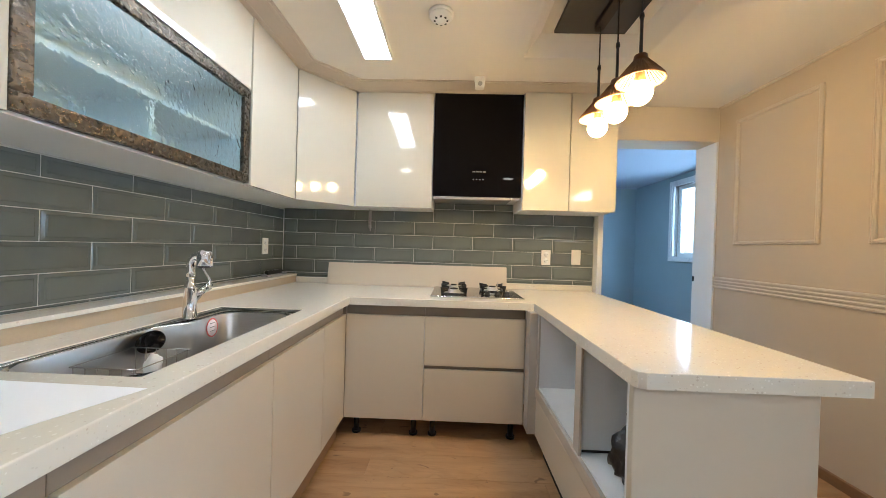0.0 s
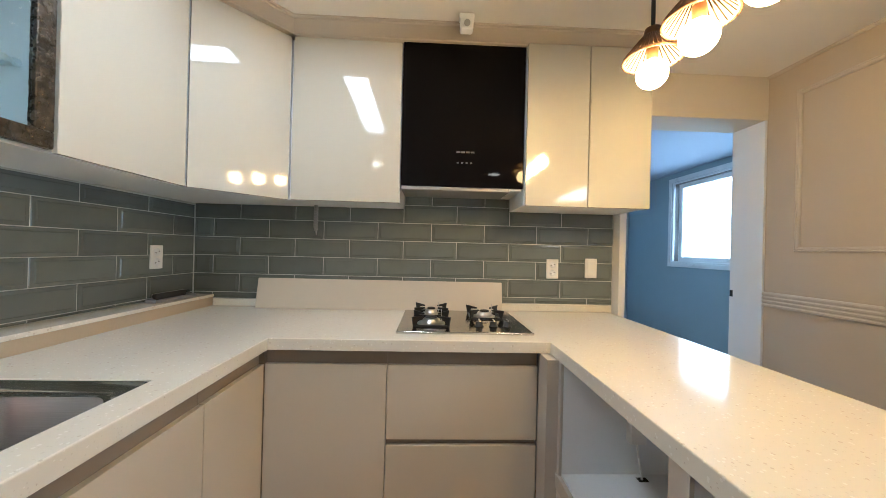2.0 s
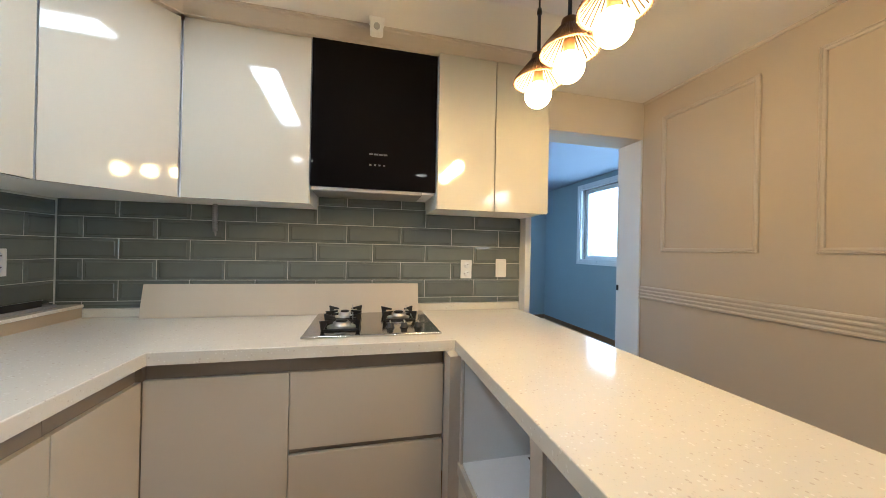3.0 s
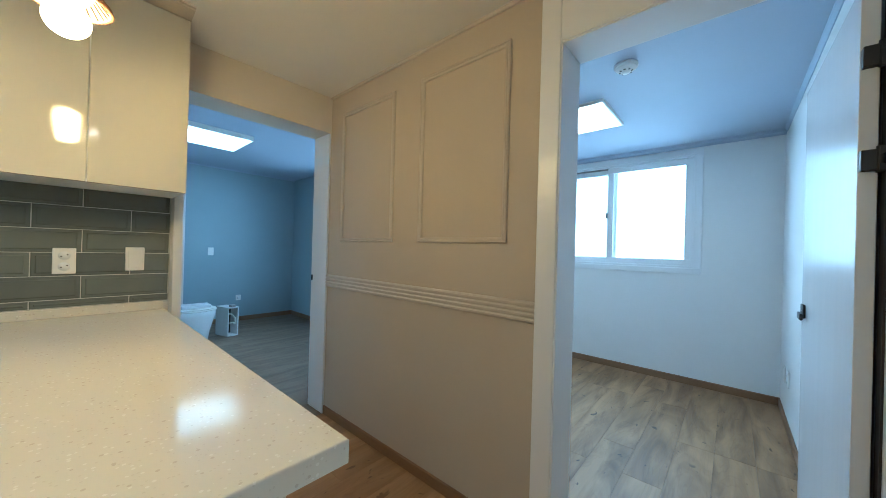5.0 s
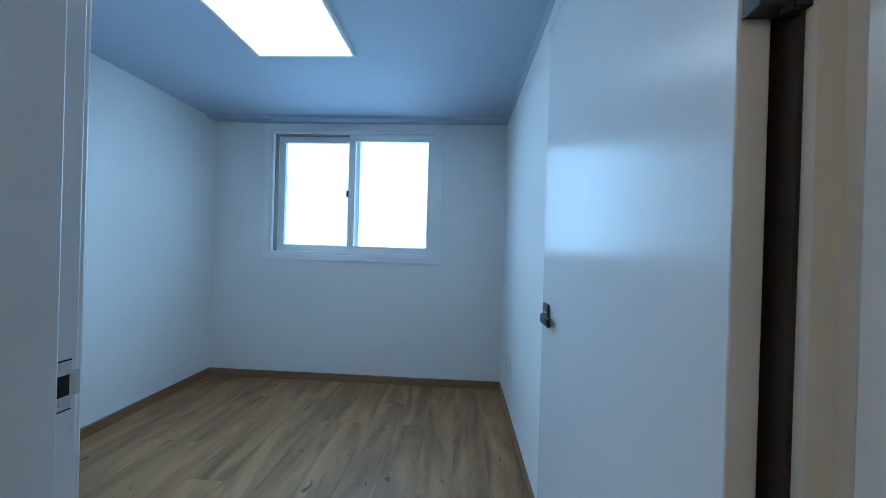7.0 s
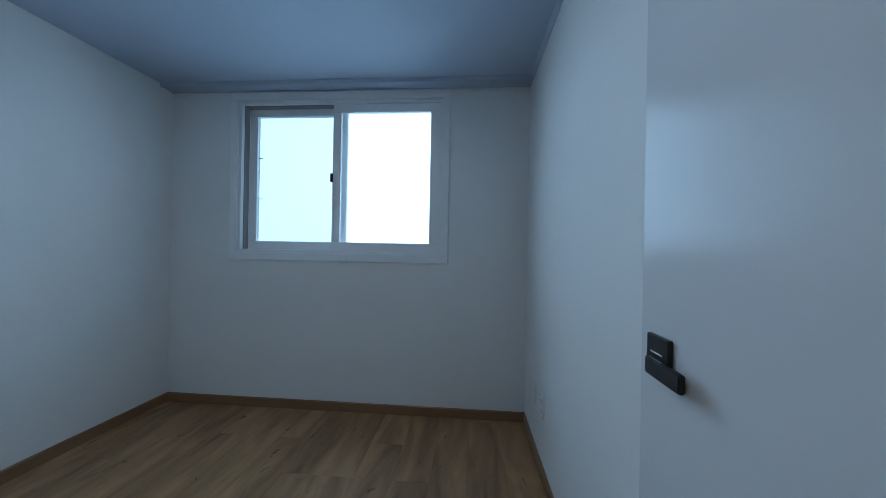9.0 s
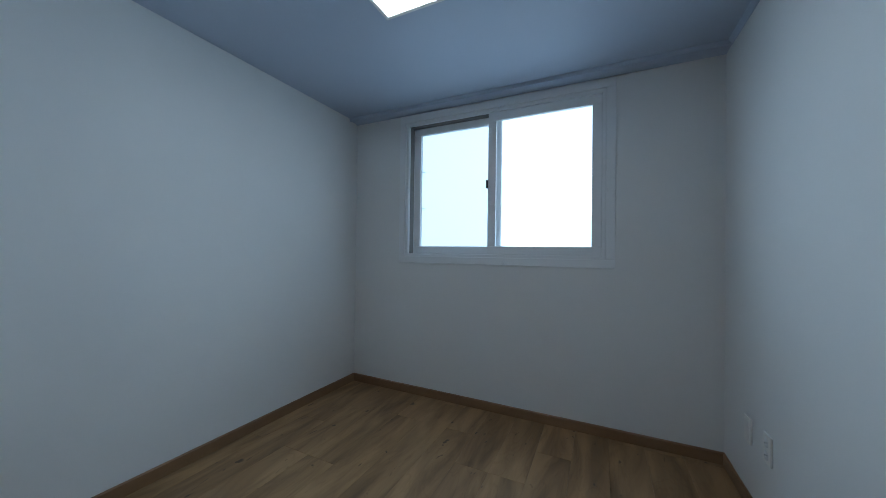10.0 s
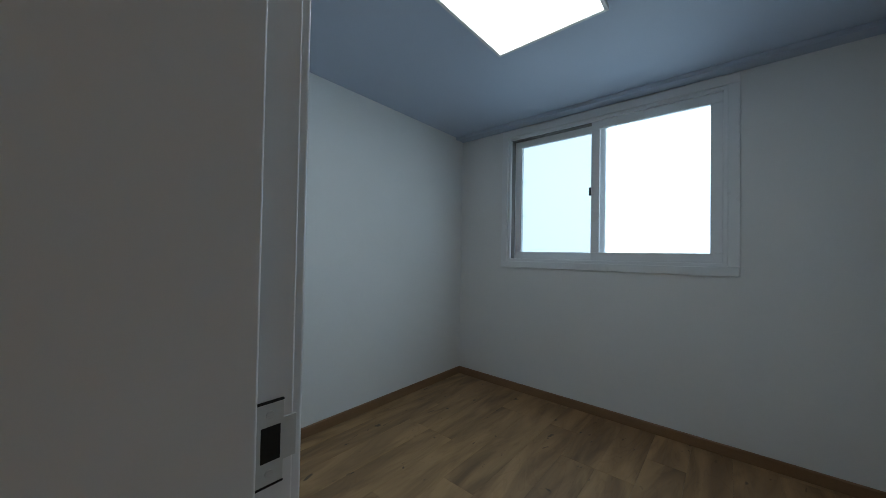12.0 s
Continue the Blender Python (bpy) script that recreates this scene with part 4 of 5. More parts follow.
def inner(d, z, rad=0.075):
    return basin_ring(SI[0] + d, SI[1] - d, SI[2] + d, SI[3] - d, rad, 0.066, z)


rim = sub("rim", loft([basin_ring(-0.2275, 0.1715, -0.4055, 0.4135, 0.012, 0.0, -0.030), basin_ring(-0.2275, 0.1715, -0.4055, 0.4135, 0.012, 0.0, -0.0045),
                       basin_ring(-0.225, 0.1705, -0.4040, 0.4110, 0.012, 0.0, -0.0030), basin_ring(-0.2215, 0.1695, -0.4020, 0.407, 0.014, 0.0, -0.0055),
                       basin_ring(-0.2190, 0.1690, -0.4005, 0.402, 0.016, 0.0, -0.0085), inner(-0.006, -0.0105), inner(0.0, -0.0060), inner(0.004, -0.0105)], False), M_RIM, sk)
bowl = sub("bowl", loft([inner(0.004, -0.0107), inner(0.007, -0.020), inner(0.014, -0.155), inner(0.020, -0.180, 0.075), inner(0.034, -0.197, 0.075), inner(0.055, -0.203, 0.07)], True), M_STEEL, sk)
bm = bmesh.new()
cyl(bm, (0, -0.1, -0.2045), (0, -0.1, -0.200), 0.055, n=28)
sub("drain", bm, M_CHROME, sk)
bm = spin(bmesh.new(), (0, 0, 0), [(0.0005, 0), (0.04, 0), (0.04, 0.0008), (0.0005, 0.0008)], 28, 1.0, 0.85)
st = sub("sticker", bm, M_RED, sk, "round sticker with a red rim")
st.matrix_basis = pose(-0.1365, 0.237, -0.055, 0, 87, 0)
bm = spin(bmesh.new(), (0, 0, 0.0009), [(0.0005, 0), (0.034, 0), (0.034, 0.0004), (0.0005, 0.0004)], 28, 1.0, 0.85)
sub("label", bm, M_PINK, st, "pale pink sticker face")
for x in (-0.020, -0.004, 0.012):
    sub("print_bar", B(((x, -0.013, 0.0014), (x + 0.003, 0.013, 0.0018))), M_GREY, st, "grey printed bar")

tp = thing("kitchen_tap", (0.298, -0.630, WT + 0.004), "chrome pull-out kitchen tap with a side lever", "tap")
bm = spin(bmesh.new(), (0, 0, 0), [(0.001, -0.0122), (0.031, -0.0122), (0.031, -0.008), (0.0250, -0.004), (0.0235, 0.05), (0.0225, 0.108), (0.0235, 0.112), (0.0235, 0.120), (0.0185, 0.130), (0.0160, 0.140), (0.0155, 0.180), (0.001, 0.184)], 28)
sub("body", bm, M_CHROME, tp)
bm = bmesh.new()
arc = [(0.048 - 0.048 * math.cos(math.radians(a)), -0.002 * a / 90, 0.208 + 0.045 * math.sin(math.radians(a))) for a in range(0, 91, 9)]
sweep(bm, [(0, 0, 0.160), (0, 0, 0.180)] + arc + [(0.062, -0.002, 0.253)], [0.0160] * 4 + [0.0165] * 4 + [0.0175] * 6, 24)
sub("neck", bm, M_CHROME, tp)
bm = spin(bmesh.new(), (0.060, -0.002, 0.205), [(0.001, 0), (0.0255, 0), (0.0285, 0.004), (0.0285, 0.040), (0.0270, 0.052), (0.020, 0.061), (0.001, 0.064)], 28)
sub("spray_head", bm, M_CHROME, tp)
bm = spin(bmesh.new(), (0.060, -0.002, 0.198), [(0.001, 0), (0.0235, 0), (0.0265, 0.004), (0.0265, 0.0068), (0.001, 0.0069)], 28)
sub("nozzle_ring", bm, M_BLACK, tp, "black rubber nozzle ring")
bm = bmesh.new()
cyl(bm, (0.006, 0.006, 0.050), (0.026, 0.052, 0.112), 0.0105, 0.0095, n=20)
cyl(bm, (0.008, 0.010, 0.078), (0.030, 0.060, 0.112), 0.013, 0.0165, n=20)
ball(bm, (0.030, 0.060, 0.113), 0.0175, 20)
sub("valve", bm, M_CHROME, tp)
bm = sweep(bmesh.new(), [(0.030, 0.060, 0.112), (0.032, 0.066, 0.128), (0.032, 0.066, 0.142), (0.029, 0.058, 0.158), (0.025, 0.047, 0.176), (0.020, 0.036, 0.196)], [0.008, 0.0075, 0.006, 0.005, 0.0045, 0.0055], 14)
sub("lever", bm, M_CHROME, tp)

rk = thing("sink_rack", (0.445, -1.00, WT - 0.125), "thin steel wire basket standing in the sink", "rack")
for z in (0.0, 0.085):
    pts = [(-0.10, -0.10, z), (0.09, -0.10, z), (0.09, 0.08, z), (-0.10, 0.08, z), (-0.10, -0.10, z)]
    sub("rim_wire", tube(bmesh.new(), pts, 0.0017, 6), M_WIRE, rk)
for k in range(6):
    x = -0.09 + k * 0.034
    sub("wire", tube(bmesh.new(), [(x, -0.10, 0.085), (x, -0.10, 0.0), (x, 0.08, 0.0), (x, 0.08, 0.085)], 0.0013, 6), M_WIRE, rk)
for x in (-0.10, 0.09):
    sub("foot", tube(bmesh.new(), [(x, -0.09, 0.0), (x, -0.09, -0.078)], 0.0017, 6), M_WIRE, rk)
    sub("foot", tube(bmesh.new(), [(x, 0.07, 0.0), (x, 0.07, -0.078)], 0.0017, 6), M_WIRE, rk)
dc = thing("sink_stopper", (0.322, -0.838, WT - 0.048), "glossy black oval stopper propped on the sink's back wall", "sink stopper")
cv = sub("cover", spin(bmesh.new(), (0, 0, 0), [(0.001, 0), (0.032, 0), (0.037, 0.004), (0.037, 0.011), (0.032, 0.013), (0.030, 0.008), (0.001, 0.007)], 32, 1.0, 1.75), M_BLACKGLASS, dc)
cv.matrix_basis = pose(0, 0, 0, 0, 75, 8)
ds = thing("drain_strainer", (0.375, -0.968, WT - 0.2028), "black plastic sink strainer lying in the bowl", "strainer")
sub("cup", spin(bmesh.new(), (0, 0, 0), [(0.001, 0), (0.034, 0.0), (0.044, 0.012), (0.050, 0.060), (0.056, 0.066), (0.054, 0.070), (0.046, 0.064), (0.040, 0.014), (0.001, 0.010)], 28), M_BLACKPL, ds)
sponge = bmesh.new()
bmesh.ops.create_icosphere(sponge, subdivisions=3, radius=1.0)
for v in sponge.verts:
    q = 1 + 0.25 * noise.fractal(v.co * 2.2, 1.0, 2.0, 3)
    v.co = Vector((0.445 + v.co.x * 0.020 * q, -0.955 + v.co.y * 0.026 * q, WT - 0.086 + v.co.z * 0.040 * q))
for f in sponge.faces:
    f.smooth = True
one("small_bag", sponge, M_PAPER, "small crumpled white plastic bag in the wire basket", "bag")
bm = bmesh.new()
prism(bm, [(0.20, -1.61), (0.60, -1.65), (0.742, -1.292), (0.36, -1.282)], WT + 0.0004, WT + 0.0016)
one("paper_sheet", bm, M_PAPER, "white paper sheet lying on the worktop", "paper")

# ---- hob ----
hb = thing("gas_hob", (1.543, 0.345, WT), "stainless steel three-burner gas hob set in the worktop", "hob")
bm = B(((-0.293, -0.242, 0.0004), (0.293, 0.255, 0.010)), bev=0.004)
sub("top_plate", bm, M_HOB, hb)
sub("front_strip", B(((-0.294, -0.256, 0.0006), (0.294, -0.2425, 0.0125)), bev=0.004), M_RIM, hb, "bright steel front edge")


def burner(x, y, r):
    b = sub("burner", spin(bmesh.new(), (x, y, 0.0102), [(0.001, 0), (r, 0), (r * 0.98, 0.004), (r * 0.80, 0.006), (r * 0.62, 0.008), (r * 0.60, 0.020), (r * 0.5, 0.026), (r * 0.2, 0.027), (0.001, 0.027)], 28), M_STEEL, hb)
    sub("burner_cap", spin(bmesh.new(), (x, y, 0.037), [(0.001, 0), (r * 0.42, 0), (r * 0.42, 0.005), (r * 0.3, 0.008), (0.001, 0.009)], 24), M_BLACK, b)
    for k in range(4):
        a = math.radians(45 + 90 * k)
        c, s = math.cos(a), math.sin(a)
        bm = bmesh.new()
        pr = [(0.048, 0.034), (0.088, 0.030), (0.102, 0.006), (0.102, 0.0), (0.113, 0.0), (0.122, 0.046), (0.050, 0.041)]
        n = Vector((-s, c, 0)) * 0.003
        va = [bm.verts.new(Vector((x + c * o, y + s * o, 0.0102 + h)) + n) for o, h in pr]
        vb = [bm.verts.new(Vector((x + c * o, y + s * o, 0.0102 + h)) - n) for o, h in pr]
        m = len(pr)
        fs = [bm.faces.new(va), bm.faces.new(vb[::-1])] + [bm.faces.new((va[i], vb[i], vb[(i + 1) % m], va[(i + 1) % m])) for i in range(m)]
        bmesh.ops.recalc_face_normals(bm, faces=fs)
        sub("pan_support", bm, M_BLACK, b)
    q, w2 = 0.076, 0.0035
    sub("support_frame", B(*[((x - q, y + e - w2, 0.0106), (x + q, y + e + w2, 0.0176)) for e in (-q, q)], *[((x + e - w2, y - q + w2, 0.0106), (x + e + w2, y + q - w2, 0.0176)) for e in (-q, q)]), M_BLACK, b, "black square pan support frame")
    sub("igniter", B(((x + r * 0.7, y + r * 0.5, 0.012), (x + r * 0.7 + 0.004, y + r * 0.5 + 0.004, 0.07))), M_ALU, b)


burner(-0.145, -0.085, 0.066)
burner(-0.145, 0.150, 0.052)
burner(0.135, 0.100, 0.060)
for x in (0.075, 0.140, 0.205):
    k = sub("knob", spin(bmesh.new(), (x, -0.135, 0.0102), [(0.001, 0), (0.021, 0), (0.021, 0.003), (0.0165, 0.005), (0.0150, 0.022), (0.001, 0.023)], 20), M_BLACK, hb, "black control knob")
    sub("grip", B(((x - 0.004, -0.152, 0.033), (x + 0.004, -0.118, 0.043)), bev=0.002), M_CHROME, k)

bm = bmesh.new()
pts = [(0.613, WT + 0.0008), (0.631, WT + 0.0008), (0.664, 1.034), (0.646, 1.036)]
a = [bm.verts.new((0.397, y, z)) for y, z in pts]
b = [bm.verts.new((1.812, y, z)) for y, z in pts]
fs = [bm.faces.new(a), bm.faces.new(b[::-1])] + [bm.faces.new((a[i], b[i], b[(i + 1) % 4], a[(i + 1) % 4])) for i in range(4)]
bmesh.ops.recalc_face_normals(bm, faces=fs)
bmesh.ops.bevel(bm, geom=list(bm.edges), offset=0.002, segments=2, affect="EDGES")
one("splash_board", bm, M_CREAM_MATT, "long cream board leaning on the tiles behind the hob", "board")


# ---- sockets, switches, small fittings ----
def plate(name, at, turn, label, kind="socket", w=0.072, h=0.118, holes=2, category="socket", group=""):
    """A wall plate: x along the wall, y out into the room at -y."""
    t = thing(name, at, label, category, group, turn=turn)
    sub("plate", B(((-w / 2, -0.009, -h / 2), (w / 2, -0.0002, h / 2)), bev=0.003), M_WHITEPL, t)
    if kind == "socket":
        for k in range(holes):
            z = (k - (holes - 1) / 2) * 0.050
            s = sub("socket_well", spin(bmesh.new(), (0, 0, 0), [(0.001, 0), (0.0195, 0), (0.0195, 0.0012), (0.001, 0.0012)], 24), M_CARCASS, t)
            s.matrix_basis = pose(0, -0.0091, z, 90, 0, 0)
            for x in (-0.0095, 0.0095):
                p = sub("pin_hole", spin(bmesh.new(), (x, x * 0.4, 0.0012), [(0.0005, 0), (0.003, 0), (0.003, 0.0005), (0.0005, 0.0005)], 10), M_DARK, s)
    else:
        sub("rocker", B(((-w / 2 + 0.011, -0.0125, -h / 2 + 0.014), (w / 2 - 0.011, -0.009, h / 2 - 0.014)), bev=0.0015), M_WHITEPL, t)
    return t


plate("wall_socket", (2.126, 0.6845, 1.122), 0, "white double wall socket on the tiles beside the hob")
plate("wall_switch", (2.363, 0.6845, 1.131), 0, "white wall switch on the tiles", "switch", category="switch")
plate("wall_socket", (0.0085, 0.408, 1.151), 90, "white double wall socket on the tiles above the ledge")
plate("wall_socket", (5.743, -1.93, 0.352), 180, "white wall plate low on the bedroom wall", "switch", 0.072, 0.118, group="bedroom wall plates", category="socket")
plate("wall_socket", (5.547, -1.93, 0.363), 180, "white double wall socket low on the bedroom wall", group="bedroom wall plates")
plate("wall_switch", (3.61, -0.68, 1.13), 90, "white wall switch beside the bedroom doorway", "switch", category="switch")
plate("wall_switch", (3.565, BY1, 1.10), 0, "white wall switch on the blue wall", "switch", category="switch")
plate("wall_socket", (3.95, BY1, 0.37), 0, "white wall socket low on the blue wall", holes=1, h=0.085)

bm = tube(bmesh.new(), [(0.725, 0.62, UB - 0.001), (0.725, 0.62, 1.34), (0.727, 0.622, 1.315)], 0.011, 12)
for k in range(13):
    cyl(bm, (0.725, 0.62, UB - 0.012 - k * 0.009), (0.725, 0.62, UB - 0.017 - k * 0.009), 0.0128, n=12)
cyl(bm, (0.727, 0.622, 1.318), (0.728, 0.623, 1.290), 0.006, 0.003, n=10)
one("gas_pipe_stub", bm, M_FLEX, "grey ribbed gas hose stub under the wall cabinet", "pipe")

cl = thing("metal_bracket", (0.062, 0.455, 0.932), "loose dark metal bracket lying on the stone ledge", "bracket")
sub("bar", B(((-0.026, -0.135, 0.0003), (0.026, 0.135, 0.016)), bev=0.003), M_FLEX, cl)
sub("upright", B(((0.018, -0.13, 0.0165), (0.024, 0.06, 0.046)), bev=0.001), M_BLACK, cl)
sub("upright", B(((-0.024, -0.10, 0.0165), (-0.018, 0.12, 0.040)), bev=0.001), M_ALU, cl)
sub("roller", cyl(bmesh.new(), (0.0, -0.11, 0.030), (0.0, -0.02, 0.030), 0.013, n=14), M_BLACK, cl)
sub("roller", cyl(bmesh.new(), (0.0, 0.03, 0.028), (0.0, 0.11, 0.028), 0.011, n=14), M_CHROME, cl)

# cubby contents
bag = bmesh.new()
bmesh.ops.create_icosphere(bag, subdivisions=4, radius=1.0)
for v in bag.verts:
    n = noise.fractal(v.co * 2.6, 1.0, 2.0, 4)
    r = 1 + 0.28 * n
    top = max(0.0, v.co.z - 0.55) * 1.6
    v.co = Vector((v.co.x * 0.105 * r * (1 - top * 0.75), v.co.y * 0.072 * r * (1 - top * 0.75), v.co.z * 0.105 * r + top * 0.05))
zmin = min(v.co.z for v in bag.verts)
for v in bag.verts:
    v.co += Vector((2.02, -0.905, 0.4035 - zmin))
tube(bag, [(2.02, -0.885, 0.560), (2.012, -0.835, 0.602), (2.008, -0.815, 0.606), (2.006, -0.805, 0.622)], 0.008, 8)
for f in bag.faces:
    f.smooth = True
one("rubbish_bag", bag, M_BLACKPL, "crumpled black plastic bag in the open compartment", "bag")
ob = thing("junction_box", (2.16, -0.0925, 0.53), "small white junction box with a cable inside the compartment", "junction box")
sub("box", B(((-0.03, -0.032, 0), (0.03, -0.0005, 0.075)), bev=0.004), M_WHITEPL, ob)
sub("cable_hole", B(((0.0, -0.042, -0.1268), (0.036, -0.018, -0.1262))), M_DARK, ob, "dark cable hole in the shelf")
sub("cable", tube(bmesh.new(), [(0.0, -0.018, 0.001), (0.006, -0.024, -0.05), (0.012, -0.026, -0.09), (0.016, -0.03, -0.126)], 0.004, 8), M_WHITEPL, ob)

# ---- lamps ----
def panel_lamp(name, x0, x1, y0, y1, z, face, label, drop=0.022, rim=0.012):
    t = thing(name, ((x0 + x1) / 2, (y0 + y1) / 2, z - drop), label, "ceiling light")
    w, d = (x1 - x0) / 2, (y1 - y0) / 2
    bm = bmesh.new()
    for lo, hi in (((-w, -d, 0), (w, -d + rim, drop - 0.0003)), ((-w, d - rim, 0), (w, d, drop - 0.0003)), ((-w, -d + rim, 0), (-w + rim, d - rim, drop - 0.0003)), ((w - rim, -d + rim, 0), (w, d - rim, drop - 0.0003))):
        bx(bm, lo, hi, 0.002)
    sub("frame", bm, M_WHITEPL, t)
    sub("diffuser", B(((-w + rim, -d + rim, 0.002), (w - rim, d - rim, drop - 0.004))), face, t, "glowing white diffuser")
    return t


panel_lamp("ceiling_light", 0.815, 0.992, -0.97, 0.005, CEIL, M_LED_K, "long glowing LED panel on the kitchen ceiling")
panel_lamp("ceiling_light", 4.53, 5.075, -0.93, -0.365, CEIL_B, M_LED_B, "square glowing LED panel on the bedroom ceiling", 0.025, 0.016)
panel_lamp("ceiling_light", 2.86, 3.44, 2.28, 2.93, CEIL_BL, M_LED_BL, "glowing LED panel on the blue room ceiling", 0.05)
panel_lamp("ceiling_light", 2.75, 3.05, 4.75, 5.05, CEIL_BL, M_LED_BL, "small square LED panel on the bathroom ceiling")
panel_lamp("ceiling_light", 3.82, 4.45, -4.65, -3.2, CEIL, M_LED_L, "large LED panel on the living room ceiling")
dl = thing("downlight", (0.185, -2.26, CEIL), "small round recessed downlight with a white ring", "downlight", "ceiling downlights")
sub("ring", spin(bmesh.new(), (0, 0, -0.008), [(0.080, 0), (0.098, 0.002), (0.100, 0.0078), (0.080, 0.0078)], 32), M_WHITEPL, dl)
sub("diffuser", spin(bmesh.new(), (0, 0, -0.006), [(0.001, 0), (0.0795, 0), (0.0795, 0.004), (0.001, 0.004)], 32), M_DOWN, dl, "glowing round diffuser")
for x, y in ((0.765, -2.19), (2.25, -2.57)):
    copy_thing(dl, pose(x, y, CEIL))

pd = thing("pendant_lamp", (2.04, -0.42, CEIL), "three ribbed bronze pendant lamps with bare glowing bulbs on one plate", "pendant lamp")
PT = TRAY - 0.001
sub("ceiling_plate", B(((-0.134, -0.36, PT - 0.020), (0.253, 0.305, PT)), bev=0.003), M_WENGE, pd, "dark brown ceiling plate")
bm = bmesh.new()
prism(bm, [(0.08 + 0.024 * math.cos(math.pi * k / 10), 0.222 + 0.024 * math.sin(math.pi * k / 10)) for k in range(11)] + [(0.08 - 0.024 * math.cos(math.pi * k / 10), -0.192 - 0.024 * math.sin(math.pi * k / 10)) for k in range(11)], PT - 0.046, PT - 0.0205)
sub("canopy", bm, M_RIB, pd, "oblong bronze canopy holding the three cords")
for k, y in enumerate((0.21, 0.015, -0.18)):
    x = 0.08
    c = sub("cord", cyl(bmesh.new(), (x, y, PT - 0.046), (x, y, -0.165), 0.0036, n=10), M_BLACK, pd)
    sub("joint", spin(bmesh.new(), (x, y, -0.178), [(0.001, 0), (0.0085, 0.004), (0.0095, 0.012), (0.0075, 0.026), (0.001, 0.03)], 14), M_BLACK, c)
    sub("stem", cyl(bmesh.new(), (x, y, -0.176), (x, y, -0.322), 0.0065, n=14), M_BLACK, c, "thin black stem")
    s = sub("shade", spin(bmesh.new(), (x, y, -0.430), [(0.0905, 0.0), (0.0915, 0.003), (0.088, 0.010), (0.055, 0.050), (0.030, 0.078), (0.024, 0.105), (0.008, 0.112), (0.008, 0.108), (0.021, 0.100), (0.027, 0.074), (0.052, 0.046), (0.083, 0.006), (0.0865, 0.0)], 48), M_COPPER, pd, "ribbed dark bronze cone shade")
    sub("lining", spin(bmesh.new(), (x, y, -0.431), [(0.0855, 0.001), (0.0825, 0.0065), (0.0515, 0.0455), (0.0265, 0.0735), (0.0262, 0.0732), (0.051, 0.0450), (0.082, 0.0060), (0.085, 0.0005)], 40), M_SHADE_IN, s, "cream shade lining")
    for nm, m, n, r0, r1, z0, z1, rad in (("rib", M_RIB, 26, 0.0825, 0.030, -0.4275, -0.3625, 0.0024), ("outer_rib", M_COPPER, 44, 0.0890, 0.033, -0.4205, -0.3525, 0.0016)):
        bm = bmesh.new()
        for q in range(n):
            ca, sa = math.cos(2 * math.pi * q / n), math.sin(2 * math.pi * q / n)
            cyl(bm, (x + r0 * ca, y + r0 * sa, z0), (x + r1 * ca, y + r1 * sa, z1), rad, n=5)
        sub(nm, bm, m, s, "bronze ribs of the shade")
    bm = bmesh.new()
    for q in range(48):
        ball(bm, (x + 0.0905 * math.cos(math.pi * q / 24), y + 0.0905 * math.sin(math.pi * q / 24), -0.4300), 0.0030, 6)
    sub("beaded_edge", bm, M_COPPER, s, "beaded bronze edge")
    sub("socket", spin(bmesh.new(), (x, y, -0.436), [(0.001, 0), (0.017, 0), (0.018, 0.01), (0.018, 0.045), (0.001, 0.05)], 20), M_COPPER, pd)
    sub("bulb", ball(spin(bmesh.new(), (x, y, -0.446), [(0.001, 0.0), (0.022, 0.0), (0.014, 0.016), (0.001, 0.017)], 20), (x, y, -0.478), 0.048, 28), M_BULB, pd, "glowing round warm bulb")


def detector(at, label, r=0.060):
    t = thing("smoke_detector", at, label, "smoke detector", "ceiling detectors")
    sub("base", spin(bmesh.new(), (0, 0, -0.014), [(0.001, 0), (r, 0), (r, 0.0137), (0.001, 0.0137)], 32), M_WHITEPL, t)
    sub("head", spin(bmesh.new(), (0, 0, -0.046), [(0.001, 0), (0.018, 0.0), (0.022, 0.006), (0.034, 0.010), (r * 0.86, 0.022), (r * 0.90, 0.032), (0.001, 0.032)], 32), M_WHITEPL, t)
    bm = bmesh.new()
    for k in range(8):
        a = 2 * math.pi * k / 8
        bx(bm, (0.030 * math.cos(a) - 0.005, 0.030 * math.sin(a) - 0.005, -0.0385), (0.030 * math.cos(a) + 0.005, 0.030 * math.sin(a) + 0.005, -0.034))
    sub("vent", bm, M_DARK, t, "dark smoke vents")
    return t


detector((1.29, -0.37, CEIL), "round white smoke detector on the kitchen ceiling")
detector((4.19, -1.14, CEIL_B), "round white smoke detector on the bedroom ceiling")
gd = thing("gas_detector", (1.528, 0.225, CEIL), "small white gas detector hanging under the ceiling", "gas detector")
sub("bracket", B(((-0.035, -0.018, -0.026), (0.035, 0.018, -0.0003)), bev=0.003), M_WHITEPL, gd)
sub("case", B(((-0.03, -0.03, -0.078), (0.03, 0.022, -0.027)), bev=0.010, seg=3), M_WHITEPL, gd)
sub("nozzle", cyl(bmesh.new(), (0, -0.028, -0.055), (0, -0.038, -0.058), 0.014, n=18), M_ALU, gd)

